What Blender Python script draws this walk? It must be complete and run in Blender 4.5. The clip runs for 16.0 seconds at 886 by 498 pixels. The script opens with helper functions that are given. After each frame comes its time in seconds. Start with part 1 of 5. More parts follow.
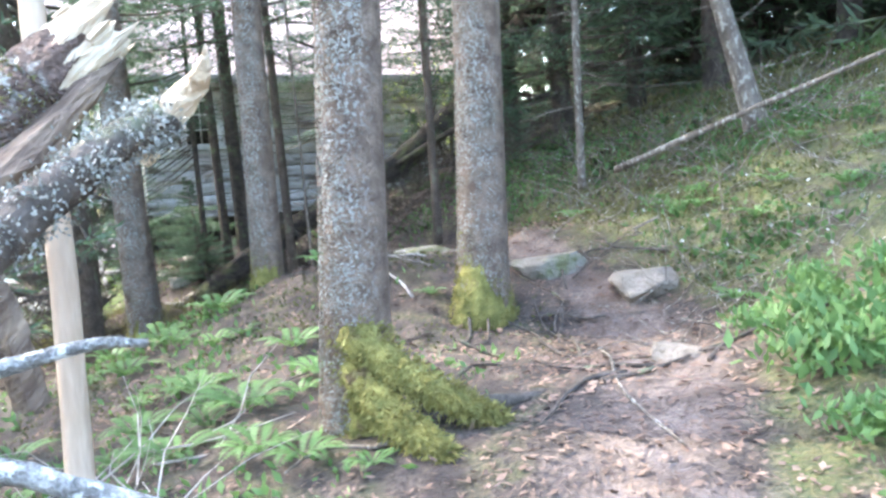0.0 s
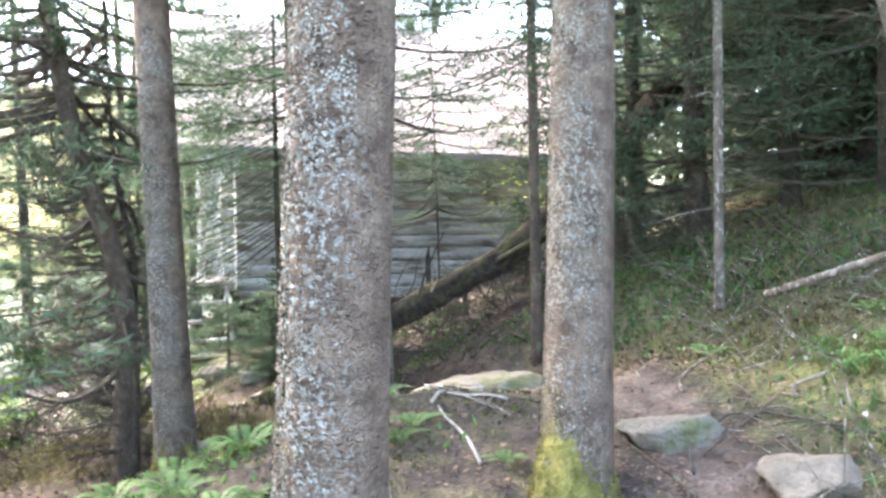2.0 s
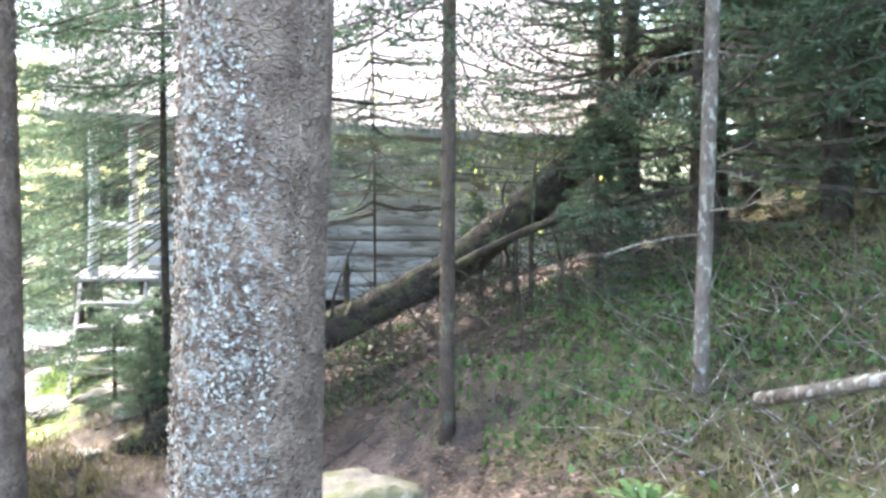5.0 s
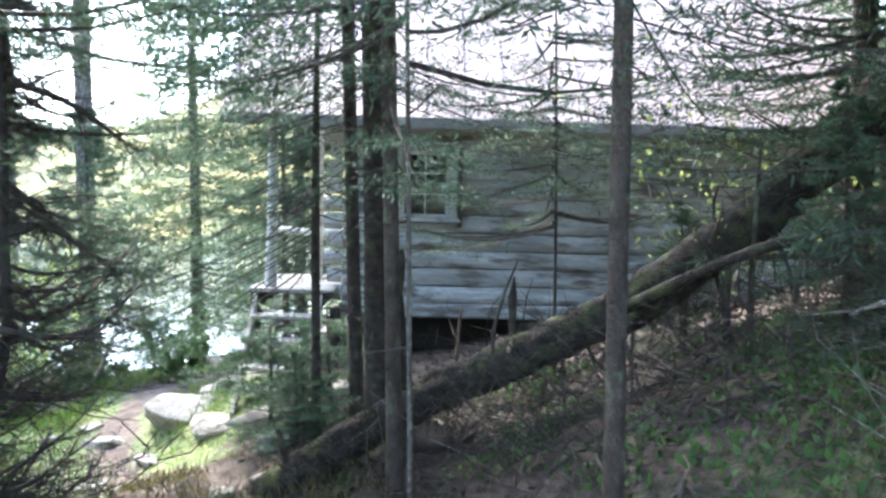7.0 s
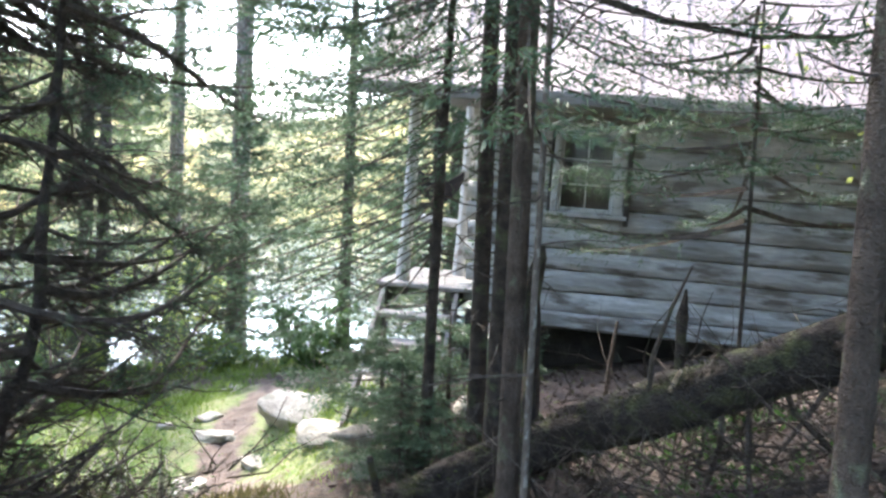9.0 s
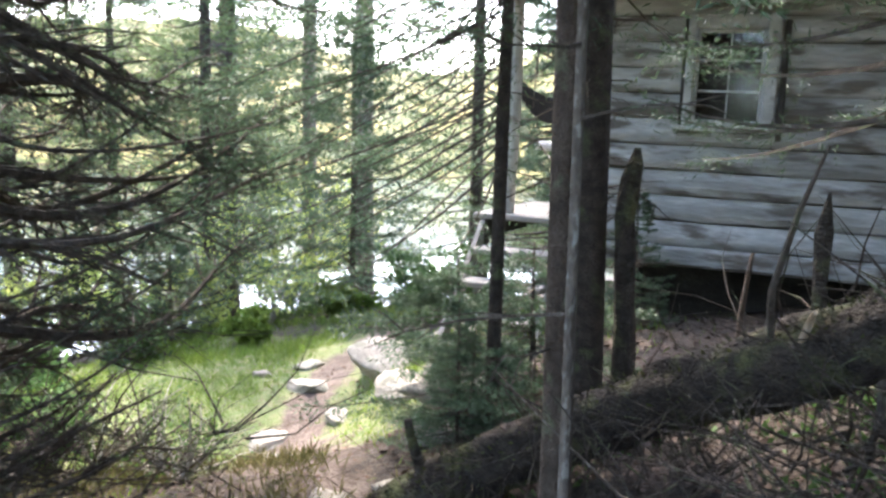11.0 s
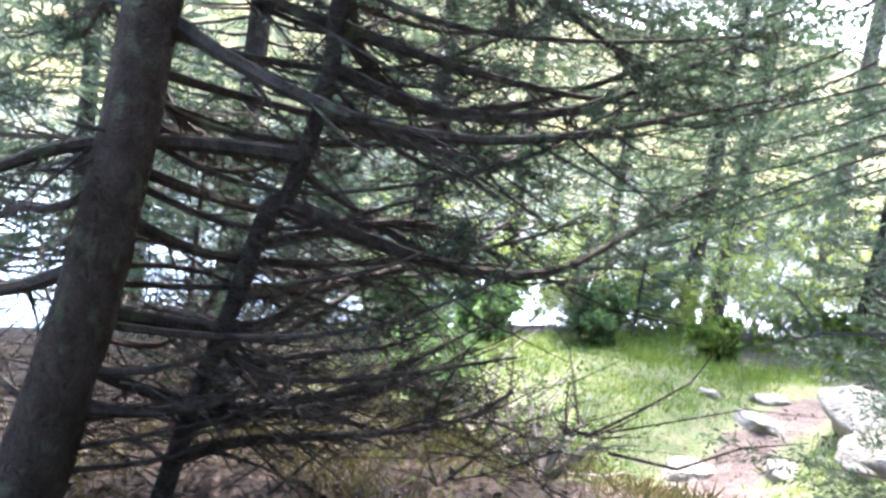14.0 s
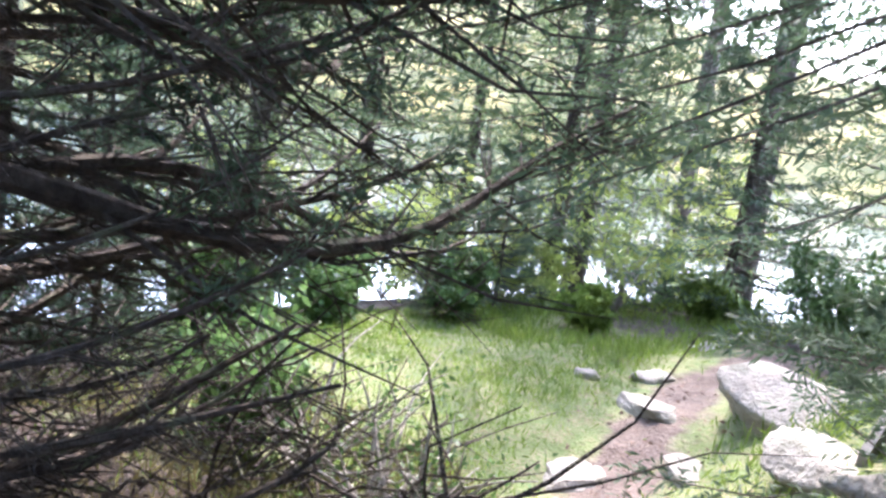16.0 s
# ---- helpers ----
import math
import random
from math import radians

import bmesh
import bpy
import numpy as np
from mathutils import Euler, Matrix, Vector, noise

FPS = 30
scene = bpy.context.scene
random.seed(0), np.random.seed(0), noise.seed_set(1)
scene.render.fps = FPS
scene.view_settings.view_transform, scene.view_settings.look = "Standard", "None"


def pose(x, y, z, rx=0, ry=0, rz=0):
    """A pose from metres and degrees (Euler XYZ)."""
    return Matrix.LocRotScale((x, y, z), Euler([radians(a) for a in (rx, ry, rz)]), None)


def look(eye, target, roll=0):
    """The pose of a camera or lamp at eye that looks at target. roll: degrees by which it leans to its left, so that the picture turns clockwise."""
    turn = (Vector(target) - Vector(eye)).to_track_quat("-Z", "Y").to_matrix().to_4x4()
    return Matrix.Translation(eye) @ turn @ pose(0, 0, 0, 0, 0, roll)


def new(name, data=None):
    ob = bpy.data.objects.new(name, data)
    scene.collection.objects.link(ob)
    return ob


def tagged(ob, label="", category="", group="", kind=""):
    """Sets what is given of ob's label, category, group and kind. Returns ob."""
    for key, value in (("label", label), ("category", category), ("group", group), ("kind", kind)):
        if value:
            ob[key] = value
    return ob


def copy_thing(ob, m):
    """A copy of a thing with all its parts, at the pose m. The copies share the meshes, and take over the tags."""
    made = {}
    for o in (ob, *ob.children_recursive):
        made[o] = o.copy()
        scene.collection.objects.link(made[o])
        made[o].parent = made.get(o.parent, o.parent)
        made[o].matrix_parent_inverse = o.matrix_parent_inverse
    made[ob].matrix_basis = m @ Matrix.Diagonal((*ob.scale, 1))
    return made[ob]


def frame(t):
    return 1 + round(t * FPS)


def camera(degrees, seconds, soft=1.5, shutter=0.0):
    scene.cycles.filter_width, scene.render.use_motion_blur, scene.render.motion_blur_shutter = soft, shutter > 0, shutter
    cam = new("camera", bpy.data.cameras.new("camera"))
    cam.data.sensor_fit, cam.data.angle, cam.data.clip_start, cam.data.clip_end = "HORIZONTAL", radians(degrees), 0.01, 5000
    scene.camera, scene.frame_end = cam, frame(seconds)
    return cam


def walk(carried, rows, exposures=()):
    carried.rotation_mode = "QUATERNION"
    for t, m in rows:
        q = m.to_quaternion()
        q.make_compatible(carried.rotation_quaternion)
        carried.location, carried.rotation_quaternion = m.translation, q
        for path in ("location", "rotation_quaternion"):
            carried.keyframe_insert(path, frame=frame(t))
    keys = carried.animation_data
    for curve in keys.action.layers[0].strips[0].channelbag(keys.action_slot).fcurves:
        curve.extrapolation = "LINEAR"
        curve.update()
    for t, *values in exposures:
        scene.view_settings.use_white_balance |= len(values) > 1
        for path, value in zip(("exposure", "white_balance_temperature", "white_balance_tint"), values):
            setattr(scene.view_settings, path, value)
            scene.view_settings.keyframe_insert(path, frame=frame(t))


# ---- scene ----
cam = camera(54.82, 16.0, soft=2.7, shutter=0.0)


def held(x, y, z, yaw, pitch, roll):
    """A hand-held pose: the eye, and degrees of turn, tilt and lean."""
    return pose(x, y, z, 90 + pitch, 0, yaw) @ pose(0, 0, 0, 0, 0, roll)


PATH = [
    (0, held(-0.000, 0.000, 1.500, 0.00, -6.66, -5.13)),
    (0.5, held(-0.015, 0.190, 1.616, 7.95, -1.68, -5.33)),
    (1, held(-0.010, 0.537, 1.696, 7.75, -0.65, -4.56)),
    (1.5, held(0.113, 0.947, 1.680, 4.50, -0.47, -2.78)),
    (2, held(0.203, 1.318, 1.701, 8.05, -1.37, -2.45)),
    (2.5, held(0.179, 1.696, 1.823, 7.74, -1.65, -2.45)),
    (3, held(0.258, 1.985, 1.827, 8.10, -3.85, -2.97)),
    (3.5, held(0.411, 2.364, 1.859, 13.68, -2.36, -1.48)),
    (3.7, held(0.484, 2.523, 1.862, 11.42, -2.13, -0.77)),
    (5.8, held(1.065, 4.101, 1.971, 14.62, -3.96, -0.50)),
    (6, held(1.041, 4.232, 1.970, 18.78, -3.23, 0.51)),
    (6.5, held(0.979, 4.552, 1.984, 25.52, -2.12, 0.20)),
    (7, held(0.936, 4.817, 1.980, 27.69, -2.99, -0.48)),
    (7.5, held(0.828, 5.112, 1.967, 32.53, -2.16, 0.01)),
    (8, held(0.702, 5.401, 1.944, 30.52, -1.56, -0.28)),
    (8.5, held(0.609, 5.711, 1.881, 37.64, -2.90, 2.21)),
    (8.7, held(0.548, 5.815, 1.878, 38.70, -3.05, 2.53)),
    (10.8, held(0.175, 7.016, 1.662, 45.69, -4.63, 1.24)),
    (11, held(0.143, 7.107, 1.638, 50.43, -6.65, 1.06)),
    (11.5, held(0.030, 7.291, 1.582, 57.15, -8.93, 1.21)),
    (12, held(-0.100, 7.382, 1.591, 58.67, -8.72, 4.01)),
    (12.5, held(-0.211, 7.545, 1.488, 69.95, -6.51, 3.69)),
    (13, held(-0.369, 7.653, 1.474, 72.16, -7.08, 4.49)),
    (13.5, held(-0.506, 7.720, 1.440, 76.91, -9.23, 8.50)),
    (14, held(-0.639, 7.885, 1.337, 84.34, -8.75, 8.97)),
    (14.5, held(-0.844, 7.924, 1.335, 83.31, -9.83, 6.68)),
    (15, held(-1.236, 7.877, 1.305, 78.34, -6.81, 4.10)),
    (15.5, held(-1.526, 7.964, 1.238, 73.76, -8.46, 4.87)),
    (16, held(-1.755, 8.169, 1.156, 74.24, -9.26, 8.68)),
]
walk(cam, PATH, [(0.0, 4.4, 6100, 9), (0.5, 3.95, 5900, 7), (1.0, 3.7, 5900, 8), (1.5, 4.25, 6400, 9), (2.0, 4.45, 6650, 10), (2.5, 4.5, 6650, 9), (3.0, 4.6, 6700, 9), (3.5, 4.5, 6450, 8), (6.0, 4.85, 6300, 11), (6.5, 4.5, 5750, 9), (7.0, 3.9, 5800, 7), (7.5, 4.15, 5750, 7), (8.0, 3.6, 5950, 5), (8.7, 3.75, 6150, 9), (10.8, 3.65, 6450, 12), (11.5, 4.1, 6350, 14), (12.0, 4.1, 6250, 15), (13.0, 3.85, 5800, 17), (14.5, 4.2, 5950, 19), (15.0, 3.95, 5900, 17), (15.5, 4.05, 5850, 20), (16.0, 3.7, 5950, 20)])

# ---- light ----
world = bpy.data.worlds.new("sky")
scene.world = world
world.use_nodes = True
wn = world.node_tree.nodes
sky = wn.new("ShaderNodeTexSky")
sky.sky_type, sky.sun_disc = "NISHITA", False
SUN_TURN, SUN_UP = 66, 51          # degrees left of north, degrees above the horizon
sky.sun_elevation, sky.sun_rotation = radians(SUN_UP), radians(-SUN_TURN)
sky.air_density, sky.dust_density = 1.0, 2.5
wn["Background"].inputs["Strength"].default_value = 0.15
world.node_tree.links.new(sky.outputs[0], wn["Background"].inputs["Color"])
sun = new("sun", bpy.data.lights.new("sun", "SUN"))
sun.data.energy, sun.data.angle, sun.data.color = 0.85, radians(0.6), (1.0, 0.93, 0.8)
sun_way = Vector((-math.sin(radians(SUN_TURN)) * math.cos(radians(SUN_UP)), math.cos(radians(SUN_TURN)) * math.cos(radians(SUN_UP)), math.sin(radians(SUN_UP))))
sun.matrix_world = look((0, 0, 30), Vector((0, 0, 30)) - sun_way)


# ---- materials ----


def material(name, dark, light, scale=8.0, rough=0.85, bump=0.3, fine=6.0, accent=None, accent_scale=3.0, accent_at=(0.55, 0.65), stretch=(1, 1, 1), see_through=0.0, vary=0.0, metal=0.0, patchy=False, along=None, plates=0.0):
    """A surface of two mixed tones at a coarse and a fine scale, with an optional accent in patches, relief, and leaf-like translucency."""
    m = bpy.data.materials.new(name)
    m.use_nodes = True
    nt, ns = m.node_tree, m.node_tree.nodes
    bsdf = ns["Principled BSDF"]
    bsdf.inputs["Roughness"].default_value = rough
    bsdf.inputs["Metallic"].default_value = metal
    bsdf.inputs["Specular IOR Level"].default_value = 0.3
    co, mp = ns.new("ShaderNodeTexCoord"), ns.new("ShaderNodeMapping")
    mp.inputs["Scale"].default_value = stretch
    if along:
        mp.vector_type = "TEXTURE"
        mp.inputs["Scale"].default_value = tuple(1 / q for q in stretch)
        mp.inputs["Rotation"].default_value = Vector(along).to_track_quat("Z", "Y").to_euler()
    nt.links.new(co.outputs["Object"], mp.inputs["Vector"])

    def cloud(size, detail=5.0):
        n = ns.new("ShaderNodeTexNoise")
        n.inputs["Scale"].default_value, n.inputs["Detail"].default_value = size, detail
        nt.links.new(mp.outputs[0], n.inputs["Vector"])
        return n.outputs["Fac"]

    def ramp(source, a, b):
        r = ns.new("ShaderNodeMapRange")
        r.inputs["From Min"].default_value, r.inputs["From Max"].default_value = a, b
        nt.links.new(source, r.inputs["Value"])
        return r.outputs["Result"]

    def blend(fac, a, b):
        x = ns.new("ShaderNodeMix")
        x.data_type = "RGBA"
        nt.links.new(fac, x.inputs["Factor"])
        for k, v in ((6, a), (7, b)):
            if isinstance(v, tuple):
                x.inputs[k].default_value = (*v, 1)
            else:
                nt.links.new(v, x.inputs[k])
        return x.outputs[2]

    coarse, grain = cloud(scale), cloud(scale * fine)
    mid = tuple((a + b) / 2 for a, b in zip(dark, light))
    colour = blend(ramp(coarse, 0.3, 0.7), dark, blend(ramp(grain, 0.32, 0.68), mid, light))
    if accent:
        patch = ramp(cloud(accent_scale, 8.0), *accent_at)
        if patchy:
            both = ns.new("ShaderNodeMath")
            both.operation = "MULTIPLY"
            nt.links.new(patch, both.inputs[0])
            nt.links.new(ramp(cloud(4.5, 5.0), 0.4, 0.55), both.inputs[1])
            gn, dot, side = ns.new("ShaderNodeNewGeometry"), ns.new("ShaderNodeVectorMath"), ns.new("ShaderNodeMath")
            dot.operation, side.operation = "DOT_PRODUCT", "MULTIPLY"
            nt.links.new(gn.outputs["Normal"], dot.inputs[0])
            dot.inputs[1].default_value = (-0.85, -0.5, 0.0)
            nt.links.new(both.outputs[0], side.inputs[0])
            nt.links.new(ramp(dot.outputs["Value"], -0.45, 0.45), side.inputs[1])
            patch = side.outputs[0]
        colour = blend(patch, colour, accent)
    if vary:
        info, hue = ns.new("ShaderNodeObjectInfo"), ns.new("ShaderNodeHueSaturation")
        geo, add = ns.new("ShaderNodeNewGeometry"), ns.new("ShaderNodeMath")
        nt.links.new(info.outputs["Random"], add.inputs[0])
        nt.links.new(geo.outputs["Random Per Island"], add.inputs[1])
        r = ns.new("ShaderNodeMapRange")
        r.inputs["From Max"].default_value = 2.0
        r.inputs["To Min"].default_value, r.inputs["To Max"].default_value = 1 - vary, 1 + vary
        nt.links.new(add.outputs[0], r.inputs["Value"])
        nt.links.new(r.outputs["Result"], hue.inputs["Value"])
        nt.links.new(colour, hue.inputs["Color"])
        colour = hue.outputs["Color"]
    crack = None
    if plates:
        pm, shake, cell = ns.new("ShaderNodeMapping"), ns.new("ShaderNodeMix"), ns.new("ShaderNodeTexVoronoi")
        pm.inputs["Scale"].default_value = (1, 1, 2.1)
        wob = ns.new("ShaderNodeTexNoise")
        wob.inputs["Scale"].default_value, wob.inputs["Detail"].default_value = 24.0, 3.0
        shake.data_type, shake.inputs["Factor"].default_value = "VECTOR", 0.03
        nt.links.new(co.outputs["Object"], pm.inputs["Vector"])
        nt.links.new(pm.outputs[0], wob.inputs["Vector"])
        nt.links.new(pm.outputs[0], shake.inputs[4])
        nt.links.new(wob.outputs["Color"], shake.inputs[5])
        cell.feature = "DISTANCE_TO_EDGE"
        cell.inputs["Scale"].default_value = plates
        nt.links.new(shake.outputs[1], cell.inputs["Vector"])
        crack = ramp(cell.outputs["Distance"], 0.0, 0.3)
        colour = blend(ramp(cell.outputs["Distance"], -0.1, 0.1), tuple(q * 0.7 for q in dark), colour)
    nt.links.new(colour, bsdf.inputs["Base Color"])
    if bump:
        b = ns.new("ShaderNodeBump")
        b.inputs["Strength"].default_value, b.inputs["Distance"].default_value = bump, 0.02
        nt.links.new(grain, b.inputs["Height"])
        if crack is not None:
            c = ns.new("ShaderNodeBump")
            c.inputs["Strength"].default_value, c.inputs["Distance"].default_value = 0.7, 0.008
            nt.links.new(crack, c.inputs["Height"])
            nt.links.new(c.outputs[0], b.inputs["Normal"])
        nt.links.new(b.outputs[0], bsdf.inputs["Normal"])
    if see_through:
        tr, mix = ns.new("ShaderNodeBsdfTranslucent"), ns.new("ShaderNodeMixShader")
        mix.inputs[0].default_value = see_through
        nt.links.new(colour, tr.inputs["Color"])
        nt.links.new(bsdf.outputs[0], mix.inputs[1])
        nt.links.new(tr.outputs[0], mix.inputs[2])
        nt.links.new(mix.outputs[0], ns["Material Output"].inputs["Surface"])
    return m


M_BARK = material("bark_with_lichen", (0.12, 0.082, 0.058), (0.36, 0.265, 0.195), 13, 0.92, 1.0, 5, accent=(0.43, 0.42, 0.37), accent_scale=60, accent_at=(0.5, 0.62), stretch=(1, 1, 1.0), patchy=True, plates=68.0)
M_BARK_THIN = material("young_bark", (0.085, 0.066, 0.05), (0.23, 0.19, 0.15), 14, 0.9, 0.8, 5, accent=(0.3, 0.275, 0.23), accent_scale=30, accent_at=(0.54, 0.64), stretch=(1, 1, 0.6))
M_BARK_BROWN = material("brown_stem_bark", (0.07, 0.05, 0.036), (0.2, 0.15, 0.112), 16, 0.92, 0.9, 5, plates=60.0, accent=(0.2, 0.2, 0.12), accent_scale=14, accent_at=(0.56, 0.68), stretch=(1, 1, 0.7))
M_BARK_DARK = material("dark_spruce_bark", (0.045, 0.034, 0.026), (0.13, 0.1, 0.078), 16, 0.92, 1.0, 6, plates=44.0, accent=(0.13, 0.15, 0.07), accent_scale=9, accent_at=(0.55, 0.7), stretch=(1, 1, 1.2))
M_BRANCH = material("dead_branch_bark", (0.046, 0.036, 0.028), (0.135, 0.108, 0.085), 20, 0.9, 0.5, 4, accent=(0.13, 0.15, 0.085), accent_scale=9, accent_at=(0.58, 0.7))
M_DEAD_PALE = material("pale_dead_twig", (0.24, 0.21, 0.18), (0.48, 0.44, 0.39), 20, 0.9, 0.5, 4)
M_LICHEN = material("lichen_crust", (0.09, 0.082, 0.072), (0.46, 0.45, 0.41), 26, 0.95, 1.0, 4, accent=(0.55, 0.55, 0.5), accent_scale=34, accent_at=(0.53, 0.62))
M_FLAKE = material("pale_leafy_lichen", (0.19, 0.185, 0.155), (0.44, 0.425, 0.36), 20, 0.95, 0.3, 4, vary=0.35)
M_BARK_MOSSY = material("brown_mossy_bark", (0.075, 0.05, 0.038), (0.21, 0.14, 0.105), 13, 0.95, 1.0, 5, plates=34.0, accent=(0.36, 0.35, 0.3), accent_scale=30, accent_at=(0.53, 0.62), patchy=True)
M_LOG = material("rotting_log_bark", (0.028, 0.022, 0.017), (0.1, 0.077, 0.058), 14, 0.95, 1.0, 5, accent=(0.1, 0.105, 0.045), accent_scale=7, accent_at=(0.5, 0.66), plates=30.0)
# Grey-green needles, lifted in colour to stand in for haze and skylight.
M_NEEDLE_MID = material("haze_lifted_needles", (0.07, 0.1, 0.058), (0.15, 0.2, 0.11), 4, 0.6, 0, 3, see_through=0.4, vary=0.35)
# Darker copy of the leaf litter; shade under the trees is in its colour.
M_LITTER_DARK = material("shade_toned_litter", (0.035, 0.024, 0.017), (0.11, 0.074, 0.052), 6, 0.9, 0.2, 4, vary=0.5)
M_SLAB = material("brown_weathered_split_wood", (0.09, 0.058, 0.04), (0.33, 0.24, 0.165), 22, 0.85, 1.0, 4, stretch=(1, 1, 0.07), along=(0.567, 0.526, 0.634))
M_SPLIT = material("freshly_split_wood", (0.4, 0.28, 0.17), (0.72, 0.61, 0.45), 20, 0.75, 1.0, 5, stretch=(1, 1, 0.1), along=(0.567, 0.526, 0.634))
M_BARE = material("debarked_weathered_wood", (0.36, 0.25, 0.165), (0.66, 0.52, 0.385), 7, 0.75, 0.6, 6, stretch=(1, 1, 0.2), accent=(0.2, 0.14, 0.1), accent_scale=12, accent_at=(0.6, 0.66))
M_MOSS = material("yellow_green_moss", (0.12, 0.115, 0.032), (0.37, 0.325, 0.1), 14, 1.0, 1.0, 6, accent=(0.13, 0.09, 0.05), accent_scale=9, accent_at=(0.58, 0.68))
M_MOSS_GREEN = material("olive_ground_moss", (0.05, 0.062, 0.018), (0.15, 0.14, 0.042), 4, 1.0, 0, 5, vary=0.4)
M_ROCK = material("grey_granite", (0.13, 0.113, 0.09), (0.29, 0.255, 0.207), 6, 0.88, 1.0, 8, accent=(0.12, 0.12, 0.06), accent_scale=5, accent_at=(0.49, 0.62))
M_ROCK_TAN = material("pale_tan_stone", (0.17, 0.135, 0.1), (0.36, 0.3, 0.232), 7, 0.9, 1.0, 7, accent=(0.16, 0.125, 0.09), accent_scale=7, accent_at=(0.54, 0.66))
M_ROCK_PALE = material("sun_bleached_granite", (0.22, 0.195, 0.162), (0.42, 0.385, 0.33), 6, 0.88, 1.0, 8, accent=(0.2, 0.19, 0.15), accent_scale=6, accent_at=(0.54, 0.66))
M_NEEDLE = material("spruce_needles", (0.055, 0.088, 0.052), (0.12, 0.175, 0.092), 5, 0.6, 0, 3, see_through=0.3, vary=0.35)
# Spruce needles again, with sunlight put into a brighter, yellower colour.
M_NEEDLE_FAR = material("sun_toned_needles", (0.085, 0.125, 0.05), (0.18, 0.23, 0.095), 3, 0.6, 0, 3, see_through=0.45, vary=0.35)
M_LEAF = material("broad_green_leaf", (0.048, 0.095, 0.028), (0.125, 0.21, 0.065), 4, 0.5, 0, 4, see_through=0.4, vary=0.3)
M_LEAF_LIGHT = material("spring_leaf", (0.3, 0.37, 0.09), (0.5, 0.54, 0.17), 4, 0.5, 0, 4, see_through=0.6, vary=0.25)
M_FERN = material("fern_frond_green", (0.08, 0.15, 0.045), (0.165, 0.265, 0.09), 5, 0.55, 0, 4, see_through=0.4, vary=0.25)
M_GRASS = material("meadow_grass", (0.1, 0.165, 0.026), (0.22, 0.29, 0.055), 3, 0.6, 0, 4, see_through=0.45, vary=0.35)
M_HEATH = material("dry_heath_grass", (0.085, 0.09, 0.03), (0.23, 0.185, 0.085), 3, 0.7, 0, 4, see_through=0.35, vary=0.4)
M_LITTER = material("fallen_leaf_litter", (0.1, 0.062, 0.044), (0.27, 0.185, 0.135), 6, 0.9, 0.2, 4, vary=0.5)
M_SIDING = material("weathered_whitewashed_siding", (0.24, 0.23, 0.21), (0.62, 0.61, 0.58), 7, 0.85, 0.8, 5, accent=(0.15, 0.13, 0.11), accent_scale=9, accent_at=(0.53, 0.63), stretch=(0.25, 1, 1), vary=0.22)
M_TRIM = material("chalky_white_paint", (0.38, 0.37, 0.34), (0.6, 0.59, 0.56), 9, 0.75, 0.3, 6, accent=(0.25, 0.22, 0.19), accent_scale=8, accent_at=(0.58, 0.68))
M_DECK = material("grey_weathered_plank", (0.17, 0.155, 0.14), (0.36, 0.34, 0.315), 6, 0.8, 0.5, 7, stretch=(0.3, 1, 1), vary=0.25)
# Near-black timber tone; also stands in for shade in and under the cabin.
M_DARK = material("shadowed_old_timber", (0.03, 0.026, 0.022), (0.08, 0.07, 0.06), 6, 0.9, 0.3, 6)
M_ROOF = material("faded_pink_metal_roof", (0.3, 0.23, 0.21), (0.42, 0.335, 0.31), 2, 0.6, 0.1, 8, accent=(0.28, 0.225, 0.205), accent_scale=1.5, accent_at=(0.6, 0.75))
M_CLOTH = material("black_cloth", (0.015, 0.015, 0.018), (0.03, 0.03, 0.035), 8, 0.9, 0.2, 5)
M_HILL = material("wooded_far_shore", (0.05, 0.06, 0.023), (0.17, 0.155, 0.055), 0.25, 1.0, 0.6, 7, accent=(0.25, 0.2, 0.07), accent_scale=0.12, accent_at=(0.48, 0.6))

M_GLASS = bpy.data.materials.new("old_window_glass")
M_GLASS.use_nodes = True
g = M_GLASS.node_tree.nodes["Principled BSDF"]
g.inputs["Base Color"].default_value = (0.9, 0.93, 0.92, 1)
g.inputs["Roughness"].default_value, g.inputs["IOR"].default_value, g.inputs["Transmission Weight"].default_value = 0.04, 1.3, 1.0

M_WATER = bpy.data.materials.new("lake_water")
M_WATER.use_nodes = True
g = M_WATER.node_tree.nodes["Principled BSDF"]
g.inputs["Base Color"].default_value = (0.05, 0.08, 0.1, 1)
g.inputs["Roughness"].default_value = 0.08
gn, gb = M_WATER.node_tree.nodes.new("ShaderNodeTexNoise"), M_WATER.node_tree.nodes.new("ShaderNodeBump")
gn.inputs["Scale"].default_value, gb.inputs["Strength"].default_value, gb.inputs["Distance"].default_value = 2.5, 0.5, 0.06
M_WATER.node_tree.links.new(gn.outputs["Fac"], gb.inputs["Height"])
M_WATER.node_tree.links.new(gb.outputs[0], g.inputs["Normal"])

# The forest floor: brown trodden trail, moss and humus on the banks, grass in the clearing.
M_GROUND = bpy.data.materials.new("forest_floor")
M_GROUND.use_nodes = True


